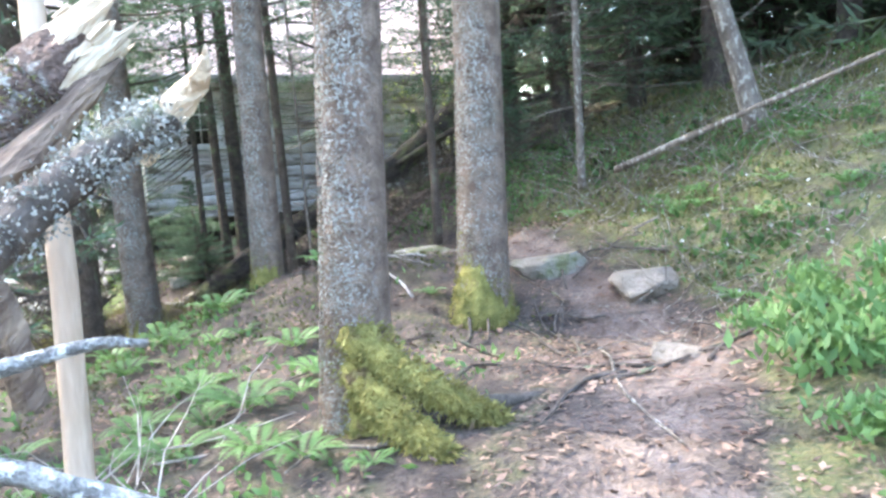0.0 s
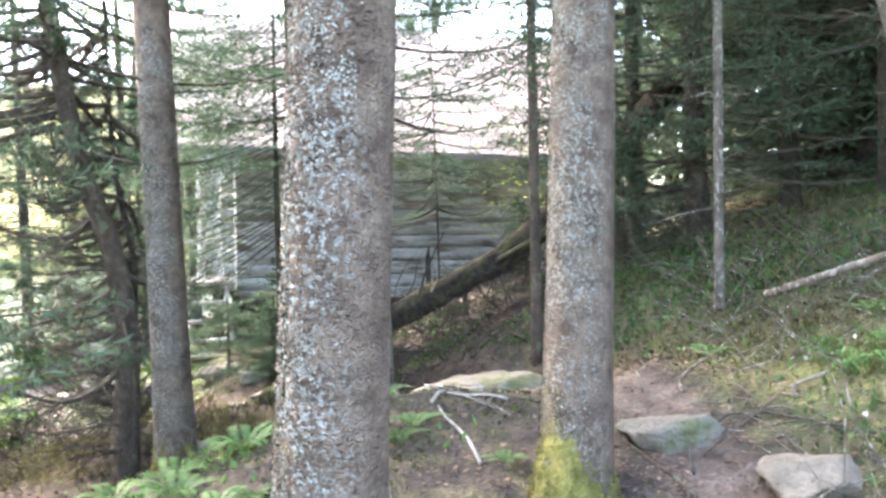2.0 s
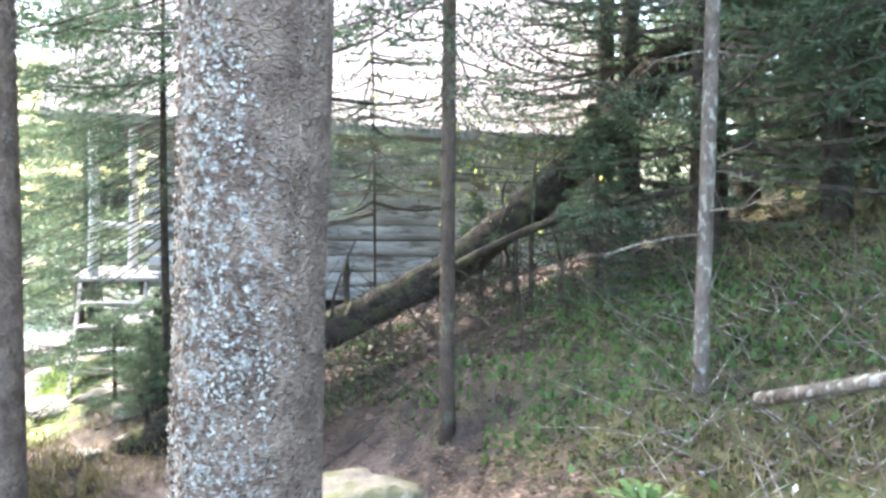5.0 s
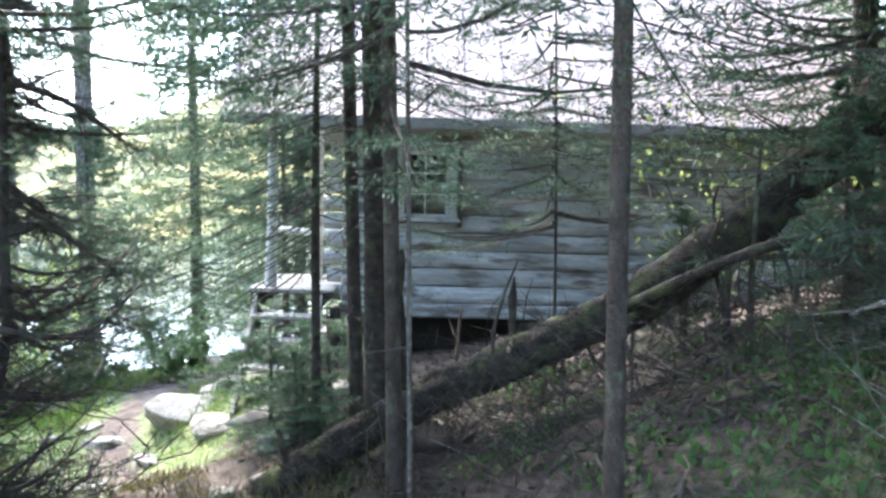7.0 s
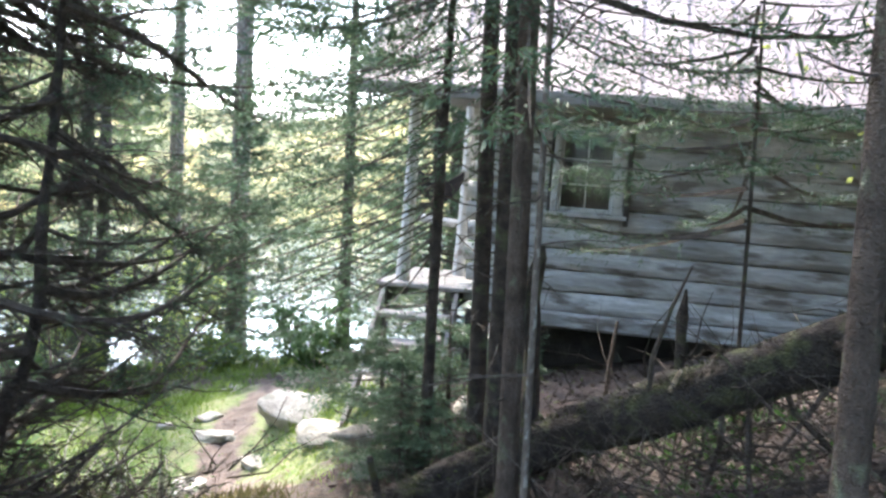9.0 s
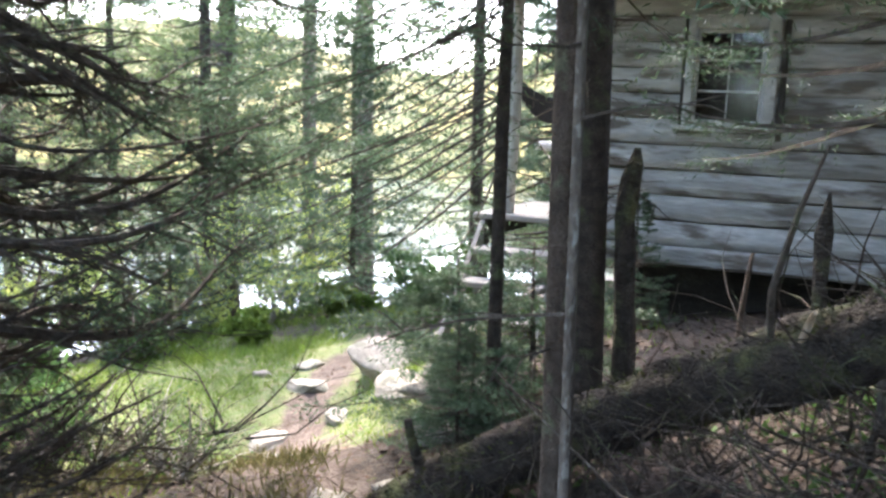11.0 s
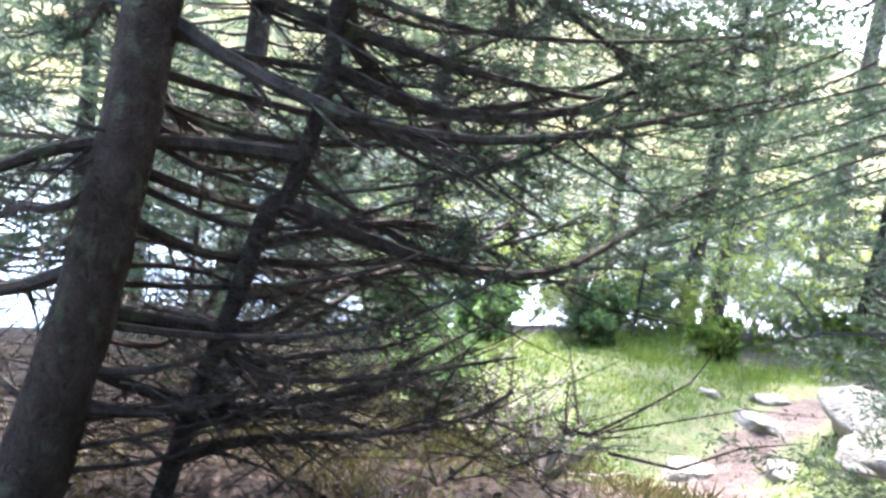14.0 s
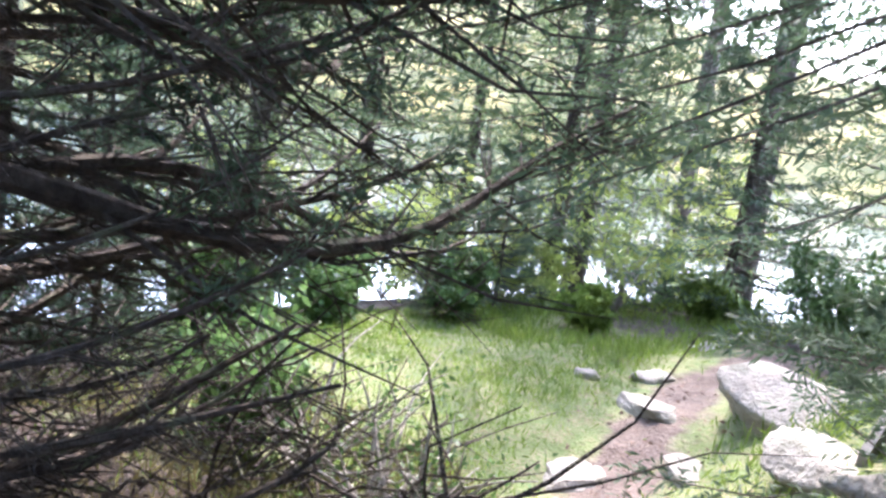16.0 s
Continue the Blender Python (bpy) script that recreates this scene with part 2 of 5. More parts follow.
def ground_material():
    nt, ns = M_GROUND.node_tree, M_GROUND.node_tree.nodes
    bsdf = ns["Principled BSDF"]
    bsdf.inputs["Roughness"].default_value = 0.95
    co = ns.new("ShaderNodeTexCoord")

    def cloud(size, detail):
        n = ns.new("ShaderNodeTexNoise")
        n.inputs["Scale"].default_value, n.inputs["Detail"].default_value = size, detail
        nt.links.new(co.outputs["Object"], n.inputs["Vector"])
        return n.outputs["Fac"]

    def span(source, a, b):
        r = ns.new("ShaderNodeMapRange")
        r.inputs["From Min"].default_value, r.inputs["From Max"].default_value = a, b
        nt.links.new(source, r.inputs["Value"])
        return r.outputs["Result"]

    def blend(fac, a, b):
        x = ns.new("ShaderNodeMix")
        x.data_type = "RGBA"
        nt.links.new(fac, x.inputs["Factor"])
        for k, v in ((6, a), (7, b)):
            if isinstance(v, tuple):
                x.inputs[k].default_value = (*v, 1)
            else:
                nt.links.new(v, x.inputs[k])
        return x.outputs[2]

    def attribute(name):
        a = ns.new("ShaderNodeAttribute")
        a.attribute_name = name
        return a.outputs["Fac"]

    fine, mid = cloud(45, 6), cloud(6, 6)
    humus = blend(span(mid, 0.35, 0.65), (0.03, 0.021, 0.016), blend(span(fine, 0.35, 0.65), (0.045, 0.032, 0.024), (0.115, 0.083, 0.061)))
    moss = blend(span(mid, 0.35, 0.6), (0.052, 0.04, 0.022), blend(span(fine, 0.35, 0.65), (0.05, 0.066, 0.019), (0.125, 0.115, 0.042)))
    trail = blend(span(mid, 0.35, 0.65), (0.085, 0.06, 0.046), blend(span(fine, 0.3, 0.7), (0.11, 0.078, 0.061), (0.22, 0.168, 0.137)))
    sward = blend(span(mid, 0.35, 0.65), (0.11, 0.15, 0.045), blend(span(fine, 0.35, 0.65), (0.14, 0.18, 0.055), (0.25, 0.21, 0.12)))

    def edge(mask):
        add = ns.new("ShaderNodeMath")
        add.operation = "MULTIPLY_ADD"
        nt.links.new(cloud(5, 6), add.inputs[0])
        add.inputs[1].default_value = 0.9
        nt.links.new(mask, add.inputs[2])
        return span(add.outputs[0], 0.8, 1.05)

    colour = blend(edge(attribute("moss")), humus, moss)
    colour = blend(edge(attribute("grass")), colour, sward)
    colour = blend(edge(attribute("trail")), colour, trail)
    nt.links.new(colour, bsdf.inputs["Base Color"])
    b = ns.new("ShaderNodeBump")
    b.inputs["Strength"].default_value, b.inputs["Distance"].default_value = 0.9, 0.03
    nt.links.new(fine, b.inputs["Height"])
    nt.links.new(b.outputs[0], bsdf.inputs["Normal"])


ground_material()

# ---- helpers for building ----


def mesh_object(name, verts, faces, mat, parent=None, smooth=False):
    me = bpy.data.meshes.new(name)
    me.from_pydata([tuple(v) for v in verts], [], [tuple(f) for f in faces])
    me.materials.append(mat)
    if smooth:
        me.polygons.foreach_set("use_smooth", [True] * len(me.polygons))
    ob = new(name, me)
    ob.parent = parent
    return ob


def thing(name, x, y, z, label, category, rz=0.0, group="", kind=""):
    ob = new(name)
    ob.matrix_basis = pose(x, y, z, 0, 0, rz)
    return tagged(ob, label, category, group, kind)


def join(*pieces):
    """Several (verts, faces) as one."""
    vs, fs, n = [], [], 0
    for v, f in pieces:
        vs.extend(v)
        fs.extend([tuple(i + n for i in face) for face in f])
        n += len(v)
    return vs, fs


def tube(points, radii, sides=8, rough=0.0, seed=0, cap=True):
    """A round limb along points, with an uneven skin."""
    rng = np.random.default_rng(seed)
    pts = [Vector(p) for p in points]
    vs, fs = [], []
    side = None
    for i, p in enumerate(pts):
        d = (pts[min(i + 1, len(pts) - 1)] - pts[max(i - 1, 0)]).normalized()
        if side is None:
            side = d.orthogonal().normalized()
        side = (side - d * side.dot(d)).normalized()
        up = d.cross(side)
        for k in range(sides):
            a = 2 * math.pi * k / sides
            r = radii[i] * (1 + rough * rng.uniform(-1, 1))
            vs.append(tuple(p + side * (math.cos(a) * r) + up * (math.sin(a) * r)))
    for i in range(len(pts) - 1):
        for k in range(sides):
            a, b = i * sides + k, i * sides + (k + 1) % sides
            fs.append((a, b, b + sides, a + sides))
    if cap:
        fs.append(tuple(range(sides))[::-1])
        fs.append(tuple(range((len(pts) - 1) * sides, len(pts) * sides)))
    return vs, fs


def curve_points(ends, steps):
    """A smooth line through given points."""
    pts = [Vector(p) for p in ends]
    pts = [pts[0] * 2 - pts[1]] + pts + [pts[-1] * 2 - pts[-2]]
    out = []
    n = len(pts) - 3
    for s in range(steps + 1):
        u = s / steps * n
        i = min(int(u), n - 1)
        t = u - i
        a, b, c, d = pts[i:i + 4]
        out.append(0.5 * ((2 * b) + (c - a) * t + (2 * a - 5 * b + 4 * c - d) * t * t + (3 * b - a - 3 * c + d) * t ** 3))
    return out


def box(x0, x1, y0, y1, z0, z1, bevel=0.008):
    bm = bmesh.new()
    bmesh.ops.create_cube(bm, size=1)
    bmesh.ops.scale(bm, vec=(x1 - x0, y1 - y0, z1 - z0), verts=bm.verts)
    bmesh.ops.translate(bm, vec=((x0 + x1) / 2, (y0 + y1) / 2, (z0 + z1) / 2), verts=bm.verts)
    if bevel:
        bmesh.ops.bevel(bm, geom=list(bm.edges), offset=bevel, segments=1, affect="EDGES")
    bm.verts.index_update()
    out = [tuple(v.co) for v in bm.verts], [tuple(v.index for v in f.verts) for f in bm.faces]
    bm.free()
    return out


def blades(base, way, side, length, width):
    """Slim diamond leaves: arrays of start, direction, sideways, length, width."""
    n = len(base)
    v = np.empty((n, 4, 3))
    l, w = length[:, None], width[:, None]
    v[:, 0], v[:, 2] = base, base + way * l
    v[:, 1], v[:, 3] = base + way * l * 0.45 + side * w / 2, base + way * l * 0.45 - side * w / 2
    return v.reshape(-1, 3), np.arange(4 * n).reshape(n, 4)


def unit(a):
    return a / np.maximum(np.linalg.norm(a, axis=-1, keepdims=True), 1e-9)


# ---- the ground ----
MOUNDS = [
    (-16, 12, 4, 0.801),
    (-8, 8, 2.5, 0.340),
    (-6, 4, 2.5, 0.066),
    (-5, 10, 0.9, -0.487),
    (-6.6, 10.6, 1.2, -0.097),
    (-4.4, 11.2, 0.8, 0.346),
    (-3.5, 12.5, 1.6, 0.138),
    (-1.2, 6, 0.9, 0.250),
    (-0.4, 3.2, 0.9, 0.206),
    (1.3, 7, 0.8, -0.234),
    (0.6, 9.3, 1, 0.076),
    (4, 6, 2.2, 0.080),
    (8, 6, 4, 0.070),
    (4, 12, 3, 0.370),
    (0, 0.6, 1.3, -0.112),
    (-1.6, 8.3, 0.9, -0.555),
    (1.1, 4.4, 0.9, -0.531),
    (-2.2, 2.2, 1.3, -0.105),
    (0, 15, 3, -0.264),
    (3, 1, 2, -0.502),
    (-0.2, 7.4, 0.6, -0.422),
    (-10, 13, 2.2, 0.294),
    (2, 3.4, 0.9, 0.190),
    (-2.8, 7, 1, -0.084),
]
TILT = (0.3509, 0.2433, 0.0638)
TRAIL = [(0.4, -2), (0.15, 0.6), (0.55, 2.4), (0.95, 3.6), (1.0, 4.6), (0.7, 5.7), (0.2, 7.0), (-0.5, 7.9), (-1.9, 8.6), (-3.5, 9.2), (-5.2, 10.1), (-6.6, 11.4), (-7.6, 13.2)]


def ground_height(x, y):
    x, y = np.asarray(x, float), np.asarray(y, float)
    z = TILT[0] + TILT[1] * np.clip(x, -18, 16) + TILT[2] * np.clip(y, -8, 26)
    for cx, cy, r, h in MOUNDS:
        z = z + h * np.exp(-((x - cx) ** 2 + (y - cy) ** 2) / (2 * r * r))
    return z + 0.03 * np.sin(3.1 * x + 1.7 * y) * np.sin(2.3 * y - 1.1 * x) + 0.015 * np.sin(9 * x + 2 * y) * np.sin(8 * y - 3 * x)


def hz(x, y):
    return float(ground_height(x, y))


def trail_distance(x, y):
    x, y = np.asarray(x, float), np.asarray(y, float)
    best = np.full(x.shape, 1e9)
    for (ax, ay), (bx, by) in zip(TRAIL, TRAIL[1:]):
        t = np.clip(((x - ax) * (bx - ax) + (y - ay) * (by - ay)) / ((bx - ax) ** 2 + (by - ay) ** 2), 0, 1)
        best = np.minimum(best, np.hypot(x - ax - t * (bx - ax), y - ay - t * (by - ay)))
    return best


def clearing(x, y):
    """How much of the open grassy place a spot belongs to."""
    x, y = np.asarray(x, float), np.asarray(y, float)
    return np.exp(-(((x + 6.6) / 3.0) ** 2 + ((y - 10.0) / 2.6) ** 2) ** 2)


def ground():
    near = np.arange(-9, 6.01, 0.09)
    xs = np.concatenate([-9 - np.geomspace(900, 0.3, 36), near, 6 + np.geomspace(0.3, 900, 36)])
    neary = np.arange(-2, 14.01, 0.09)
    ys = np.concatenate([-2 - np.geomspace(900, 0.3, 30), neary, 14 + np.geomspace(0.3, 900, 36)])
    X, Y = np.meshgrid(xs, ys)
    Z = ground_height(X, Y)
    far = np.clip((-X - 12) / 5, 0, 1)
    Z = np.where(X < -12, Z * (1 - far) - 4.5 * far, Z)
    ny, nx = X.shape
    i = np.arange(ny * nx).reshape(ny, nx)
    f = np.stack([i[:-1, :-1], i[:-1, 1:], i[1:, 1:], i[1:, :-1]], -1).reshape(-1, 4)
    ob = mesh_object("ground", np.stack([X, Y, Z], -1).reshape(-1, 3), f, M_GROUND, smooth=True)
    td = trail_distance(X, Y)
    masks = {"trail": np.clip(0.95 - td / (0.5 - 0.1 * (X < -1.2) + 0.22 * (X < -3.3) - 0.18 * (X < -4.9) - 0.14 * (Y > 4.8) * (Y < 7.3)), 0, 1), "grass": clearing(X, Y),
             "moss": np.clip(0.36 + 0.26 * ((X > 0.8) & (Y > 2.2)) + 0.1 * (X > 1.4) + 0.15 * (X > 0.3) * (Y > 5.2) - 0.38 * (Y > 8.4) * (X < 0.6) - 0.25 * (td < 0.38) - 0.2 * (X < -1) * (Y > 6.5), 0, 1)}
    for name, values in masks.items():
        ob.data.attributes.new(name, "FLOAT", "POINT").data.foreach_set("value", values.ravel().astype(np.float32))
    return tagged(ob, "brown forest floor with trodden dirt trail, moss and grass", "ground", kind="structure")


ground()
lake = mesh_object("water", [(-1200, -900, -2.6), (-9, -900, -2.6), (-9, 900, -2.6), (-1200, 900, -2.6)], [(0, 1, 2, 3)], M_WATER)
tagged(lake, "calm blue-grey lake water beyond the clearing", "lake", kind="structure")


def far_shore():
    rng = np.random.default_rng(5)
    rows, cols = 9, 160
    vs, fs = [], []
    for r in range(rows):
        for c in range(cols):
            a = radians(20 + 150 * c / (cols - 1))
            d = 130 + r * 14
            h = -2.6 + (r / (rows - 1)) ** 0.8 * (38 + 9 * math.sin(a * 5) + 5 * math.sin(a * 13)) + rng.uniform(-1.2, 1.2) * (r > 0)
            vs.append((-math.sin(a) * d, math.cos(a) * d, h))
    for r in range(rows - 1):
        for c in range(cols - 1):
            i = r * cols + c
            fs.append((i, i + 1, i + cols + 1, i + cols))
    tagged(mesh_object("backdrop", vs, fs, M_HILL), "sunlit yellow-green wooded hills across the lake", "hills", kind="structure")


far_shore()

# ---- trees ----


def spruce_parts(seed, height, low, reach, step, per, twigs, leaves, leaf, droop=0.25, curl=0.3, bare=0.12, wood=1.0, top=0.25, arc=(0, 360), fat=0.17):
    """Limb wood and needle sprays of a spruce whose trunk stands at the origin. low: where the limbs begin; reach: their length there."""
    rng = np.random.default_rng(seed)
    woods, vs, fs, count = [], [], [], 0
    z = low
    while z < height * 0.97:
        share = (z - low) / (height - low)
        for k in range(per):
            a = radians(rng.uniform(*arc))
            L = reach * ((1 - share) ** 0.8 + top * 0.3) * rng.uniform(0.7, 1.1)
            out = np.array([math.cos(a), math.sin(a), 0.0])
            start = np.array([0, 0, z + rng.uniform(-0.5, 0.5) * step])
            d, c = droop * rng.uniform(0.6, 1.3), curl * rng.uniform(0.6, 1.2)

            def at(t):
                t = np.asarray(t, float)[..., None]
                return start + out * L * t * (1 - 0.1 * t) + np.array([0, 0, 1.0]) * L * (-d * t + c * t * t)

            ts = np.linspace(0, 1, 6)
            r0 = (0.006 + 0.009 * L) * wood
            woods.append(tube(at(ts), [r0 * (1 - 0.85 * t) for t in ts], 3, cap=False))
            tt = np.linspace(bare + rng.uniform(0, 0.1), 1.0, twigs)
            p = at(tt)
            ax = unit(at(np.minimum(tt + 0.02, 1.02)) - at(tt - 0.02))
            sideways = unit(np.cross(ax, np.array([0, 0, 1.0])))
            sign = np.where(np.arange(twigs) % 2 == 0, 1.0, -1.0)[:, None]
            way = unit(ax * 0.75 + sideways * sign * rng.uniform(0.6, 1.0, (twigs, 1)) + np.array([0, 0, 1.0]) * rng.uniform(-0.35, 0.12, (twigs, 1)))
            tl = L * (0.06 + 0.36 * (1 - tt) ** 0.7) * rng.uniform(0.6, 1.2, twigs)
            s = np.linspace(0.05, 1.0, leaves)
            base = (p[:, None] + way[:, None] * (tl[:, None, None] * s[None, :, None])).reshape(-1, 3)
            wy = np.repeat(way, leaves, 0)
            n = len(base)
            off = unit(rng.normal(size=(n, 3)))
            lw = unit(wy * 0.8 + off * 0.75)
            ln = leaf * rng.uniform(0.7, 1.3, n)
            v, f = blades(base, lw, unit(np.cross(lw, rng.normal(size=(n, 3)))), ln, ln * fat)
            vs.append(v)
            fs.append(f + count)
            count += len(v)
        z += step * rng.uniform(0.7, 1.3)
    return join(*woods), (np.concatenate(vs), np.concatenate(fs))


def trunk_mesh(points, radii, seed, sides=14, rough=0.035, steps=18, flare=1.5):
    pts = curve_points(points, steps)
    n = len(radii) - 1
    rr = []
    for i in range(steps + 1):
        u = i / steps * n
        k = min(int(u), n - 1)
        rr.append((radii[k] * (1 - (u - k)) + radii[k + 1] * (u - k)) * (1 + (flare - 1) * math.exp(-i / steps * 16)))
    return tube(pts, rr, sides, rough, seed)


def dead_limbs(seed, count, z0, z1, length, radius=0.008, rise=(-0.25, 0.2), lean=(0, 0)):
    """Bare side twigs round a trunk at the origin."""
    rng = np.random.default_rng(seed)
    out = []
    for _ in range(count):
        a, L, z = rng.uniform(0, 2 * math.pi), length * rng.uniform(0.4, 1.2), rng.uniform(z0, z1)
        d = np.array([math.cos(a), math.sin(a), rng.uniform(*rise)])
        p = np.array([lean[0] * z, lean[1] * z, z])
        pts = [p]
        for k in range(4):
            d = unit(d + rng.normal(size=3) * 0.18)
            pts.append(pts[-1] + d * L / 4)
        out.append(tube(pts, [radius, radius * 0.8, radius * 0.6, radius * 0.4, radius * 0.2], 4, cap=False))
        for k in (1, 2, 3):
            e = unit(d + rng.normal(size=3) * 0.6)
            out.append(tube([pts[k], pts[k] + e * L * 0.16, pts[k] + e * L * 0.3 + np.array([0, 0, -0.02])], [radius * 0.5, radius * 0.35, radius * 0.15], 3, cap=False))
    return join(*out)


def column_tree(name, label, base, points, radii, mat, seed, group="", crown=None, limbs=None, limb_mat=None, flare=1.5, rough=0.035, sides=16, steps=22):
    """A standing tree: trunk through points given relative to its base, with bare limbs and a crown as parts."""
    ob = thing(name, base[0], base[1], base[2], label, "tree", group=group)
    v, f = trunk_mesh(points, radii, seed, flare=flare, rough=rough, sides=sides, steps=steps)
    mesh_object("trunk", v, f, mat, ob, smooth=True)
    if limbs:
        v, f = limbs
        tagged(mesh_object("dead_branchwork", v, f, limb_mat or M_DEAD_PALE, ob), kind="stuff")
    if crown:
        (wv, wf), (nv, nf), at = crown
        b = tagged(mesh_object("branchwork", wv, wf, M_BRANCH, ob), kind="stuff")
        c = tagged(mesh_object("crown", nv, nf, M_NEEDLE, ob), kind="stuff")
        b.location = c.location = at
    return ob


CROWN_TOP = spruce_parts(31, 6.0, 0.3, 2.6, 0.3, 4, 16, 10, 0.11, wood=0.7)
BOUGHS = spruce_parts(33, 3.4, 0.0, 1.5, 0.21, 3, 30, 12, 0.042, droop=0.4, curl=0.25, bare=0.25, top=1.5, wood=0.28, fat=0.2)


def tall(seed, base, lean, radius, mat, label, name="spruce_tree", height=9.0, limbs=14, flare=1.5, first=1.2, group="trees beside the trail", rough=0.035, boughs=0.0, reach=0.55):
    """A tall bare-stemmed spruce whose crown starts above the view."""
    z = base[2]
    pts = [(0, 0, -0.25)] + [(lean[0] * height * 0.5, lean[1] * height * 0.5, height * 0.5), (lean[0] * height, lean[1] * height, height)]
    radii = [radius * (1 - 0.06 * i) for i in range(len(pts) - 1)] + [radius * 0.35]
    dl = dead_limbs(seed, limbs, first, height * 0.5, reach, 0.007, lean=lean)
    tree = column_tree(name, label, base, pts, radii, mat, seed, group, (CROWN_TOP[0], CROWN_TOP[1], (lean[0] * height * 0.55, lean[1] * height * 0.55, height * 0.45)), dl, M_BRANCH if seed in (8, 9, 10, 11, 13) else M_BARK_THIN, flare, rough)
    if radius >= 0.1 and seed < 5:
        fr = np.random.default_rng(seed + 70)

        def flakes(n, pick, top, size, wide, lift):
            """Small leaves or plates of bark lying on the trunk's skin."""
            h, a = fr.uniform(-0.05, top, n), fr.uniform(0, 2 * math.pi, n)
            ok = np.array([pick(q, w) for q, w in zip(h, a)])
            h, a = h[ok], a[ok]
            n = len(h)
            out = np.stack([np.cos(a), np.sin(a), 0 * a], -1)
            round_way = np.stack([-np.sin(a), np.cos(a), 0 * a], -1) * fr.choice([-1.0, 1.0], (n, 1))
            way = unit(round_way + np.array([0, 0, 1.0]) * fr.normal(0, wide, (n, 1)) + out * fr.uniform(0.0, lift, (n, 1)))
            skin = radius * (1 + (flare - 1) * np.exp(-(h + 0.25) / (height + 0.25) * 16)) * (1 - 0.13 * h / height)
            spot = np.stack([lean[0] * h, lean[1] * h, h], -1) + out * (skin * fr.uniform(0.985, 1.025, n))[:, None]
            ln = fr.uniform(*size, n)
            return blades(spot, way, unit(np.cross(way, out) + out * fr.uniform(-0.4, 0.4, (n, 1))), ln, ln * 0.75)

        def crusted(h, a):
            p = Vector((math.cos(a) * 0.9 + seed * 7, math.sin(a) * 0.9, h * 5))
            return noise.noise(p) + 0.6 * noise.noise(p * 3.7) - 0.38 * math.cos(a - 0.53) + fr.uniform(-0.25, 0.25) > -0.02

        tagged(mesh_object("lichen_cover", *flakes(34000, crusted, 2.6, (0.004, 0.011), 1.0, 0.5), M_FLAKE, tree), kind="stuff")
        tagged(mesh_object("bark_cover", *flakes(16000, lambda h, a: True, 2.4, (0.007, 0.019), 0.3, 0.45), mat, tree), kind="stuff")
    if boughs:
        for name, (v, f), m in (("lower_branchwork", BOUGHS[0], M_BRANCH), ("lower_needles", BOUGHS[1], M_NEEDLE)):
            o = tagged(mesh_object(name, v, f, m, tree), kind="stuff")
            o.location = (lean[0] * boughs, lean[1] * boughs, boughs)
            o.rotation_euler = (0, 0, seed * 1.3)
    return tree


tall(1, (-0.385, 3.16, 0.55), (0.075, 0.0), 0.112, M_BARK, "lichen-covered grey spruce trunk with a mossy root beside the trail", limbs=5, first=3.0, flare=1.35, rough=0.05)
tall(2, (0.215, 4.97, 0.64), (0.055, 0.0), 0.13, M_BARK, "lichen-covered spruce trunk with a mossy foot on the trail bank", limbs=8, first=2.6, flare=1.3, rough=0.05)
tall(3, (-1.28, 6.12, 0.55), (0.03, 0.0), 0.10, M_BARK, "grey lichen-spotted spruce trunk with a broken bark wound", limbs=10, first=2.2, flare=1.3)
tall(4, (-2.36, 6.57, 0.25), (-0.005, 0.0), 0.115, M_BARK, "grey spruce trunk with moss at its foot", limbs=14, first=2.0, flare=1.3)
tall(7, (1.26, 7.53, 0.97), (0.03, 0.0), 0.033, M_BARK_THIN, "thin pale dead spruce pole on the mossy bank", height=8, limbs=24, first=0.5, flare=1.2, reach=0.6)
tall(8, (-0.04, 8.11, 0.72), (0.022, 0.0), 0.039, M_BARK_BROWN, "slender brown spruce trunk standing before the fallen log", height=9, limbs=24, first=1.3, flare=1.3, boughs=1.9)
tall(9, (-1.6, 9.02, 0.3), (-0.002, 0.0), 0.045, M_BARK_BROWN, "slender brown spruce stem in front of the fallen log", height=8, limbs=16, first=0.7, flare=1.3, boughs=1.9, reach=0.4)
tall(13, (-1.36, 8.78, 0.3), (0.0, 0.01), 0.014, M_BARK_THIN, "very thin dead sapling beside a spruce stem", height=5, limbs=4, first=0.7, flare=1.2)
tall(10, (-2.3, 9.94, 0.25), (0.0, 0.0), 0.075, M_BARK_DARK, "dark spruce trunk in a cluster behind the fallen log", height=9, limbs=40, first=0.8, boughs=2.3)
tall(11, (-2.52, 10.02, 0.25), (-0.01, 0.0), 0.05, M_BARK_DARK, "dark spruce trunk in a cluster behind the fallen log", height=9, limbs=40, first=0.8, boughs=2.7)
tall(14, (-10.6, 14.4, -0.7), (0.0, 0.0), 0.15, M_BARK_THIN, "tall grey spruce trunk at the lake edge", height=11, limbs=30, first=1.5)
tall(15, (-14.2, 15.6, -1.8), (0.0, 0.0), 0.14, M_BARK_THIN, "tall grey spruce trunk at the lake edge", height=11, limbs=30, first=1.5)
tall(12, (2.55, 6.66, 1.55), (-0.28, 0.0), 0.07, M_BARK_THIN, "pale leaning trunk on top of the mossy bank", height=5, limbs=14, first=0.2, flare=1.8)

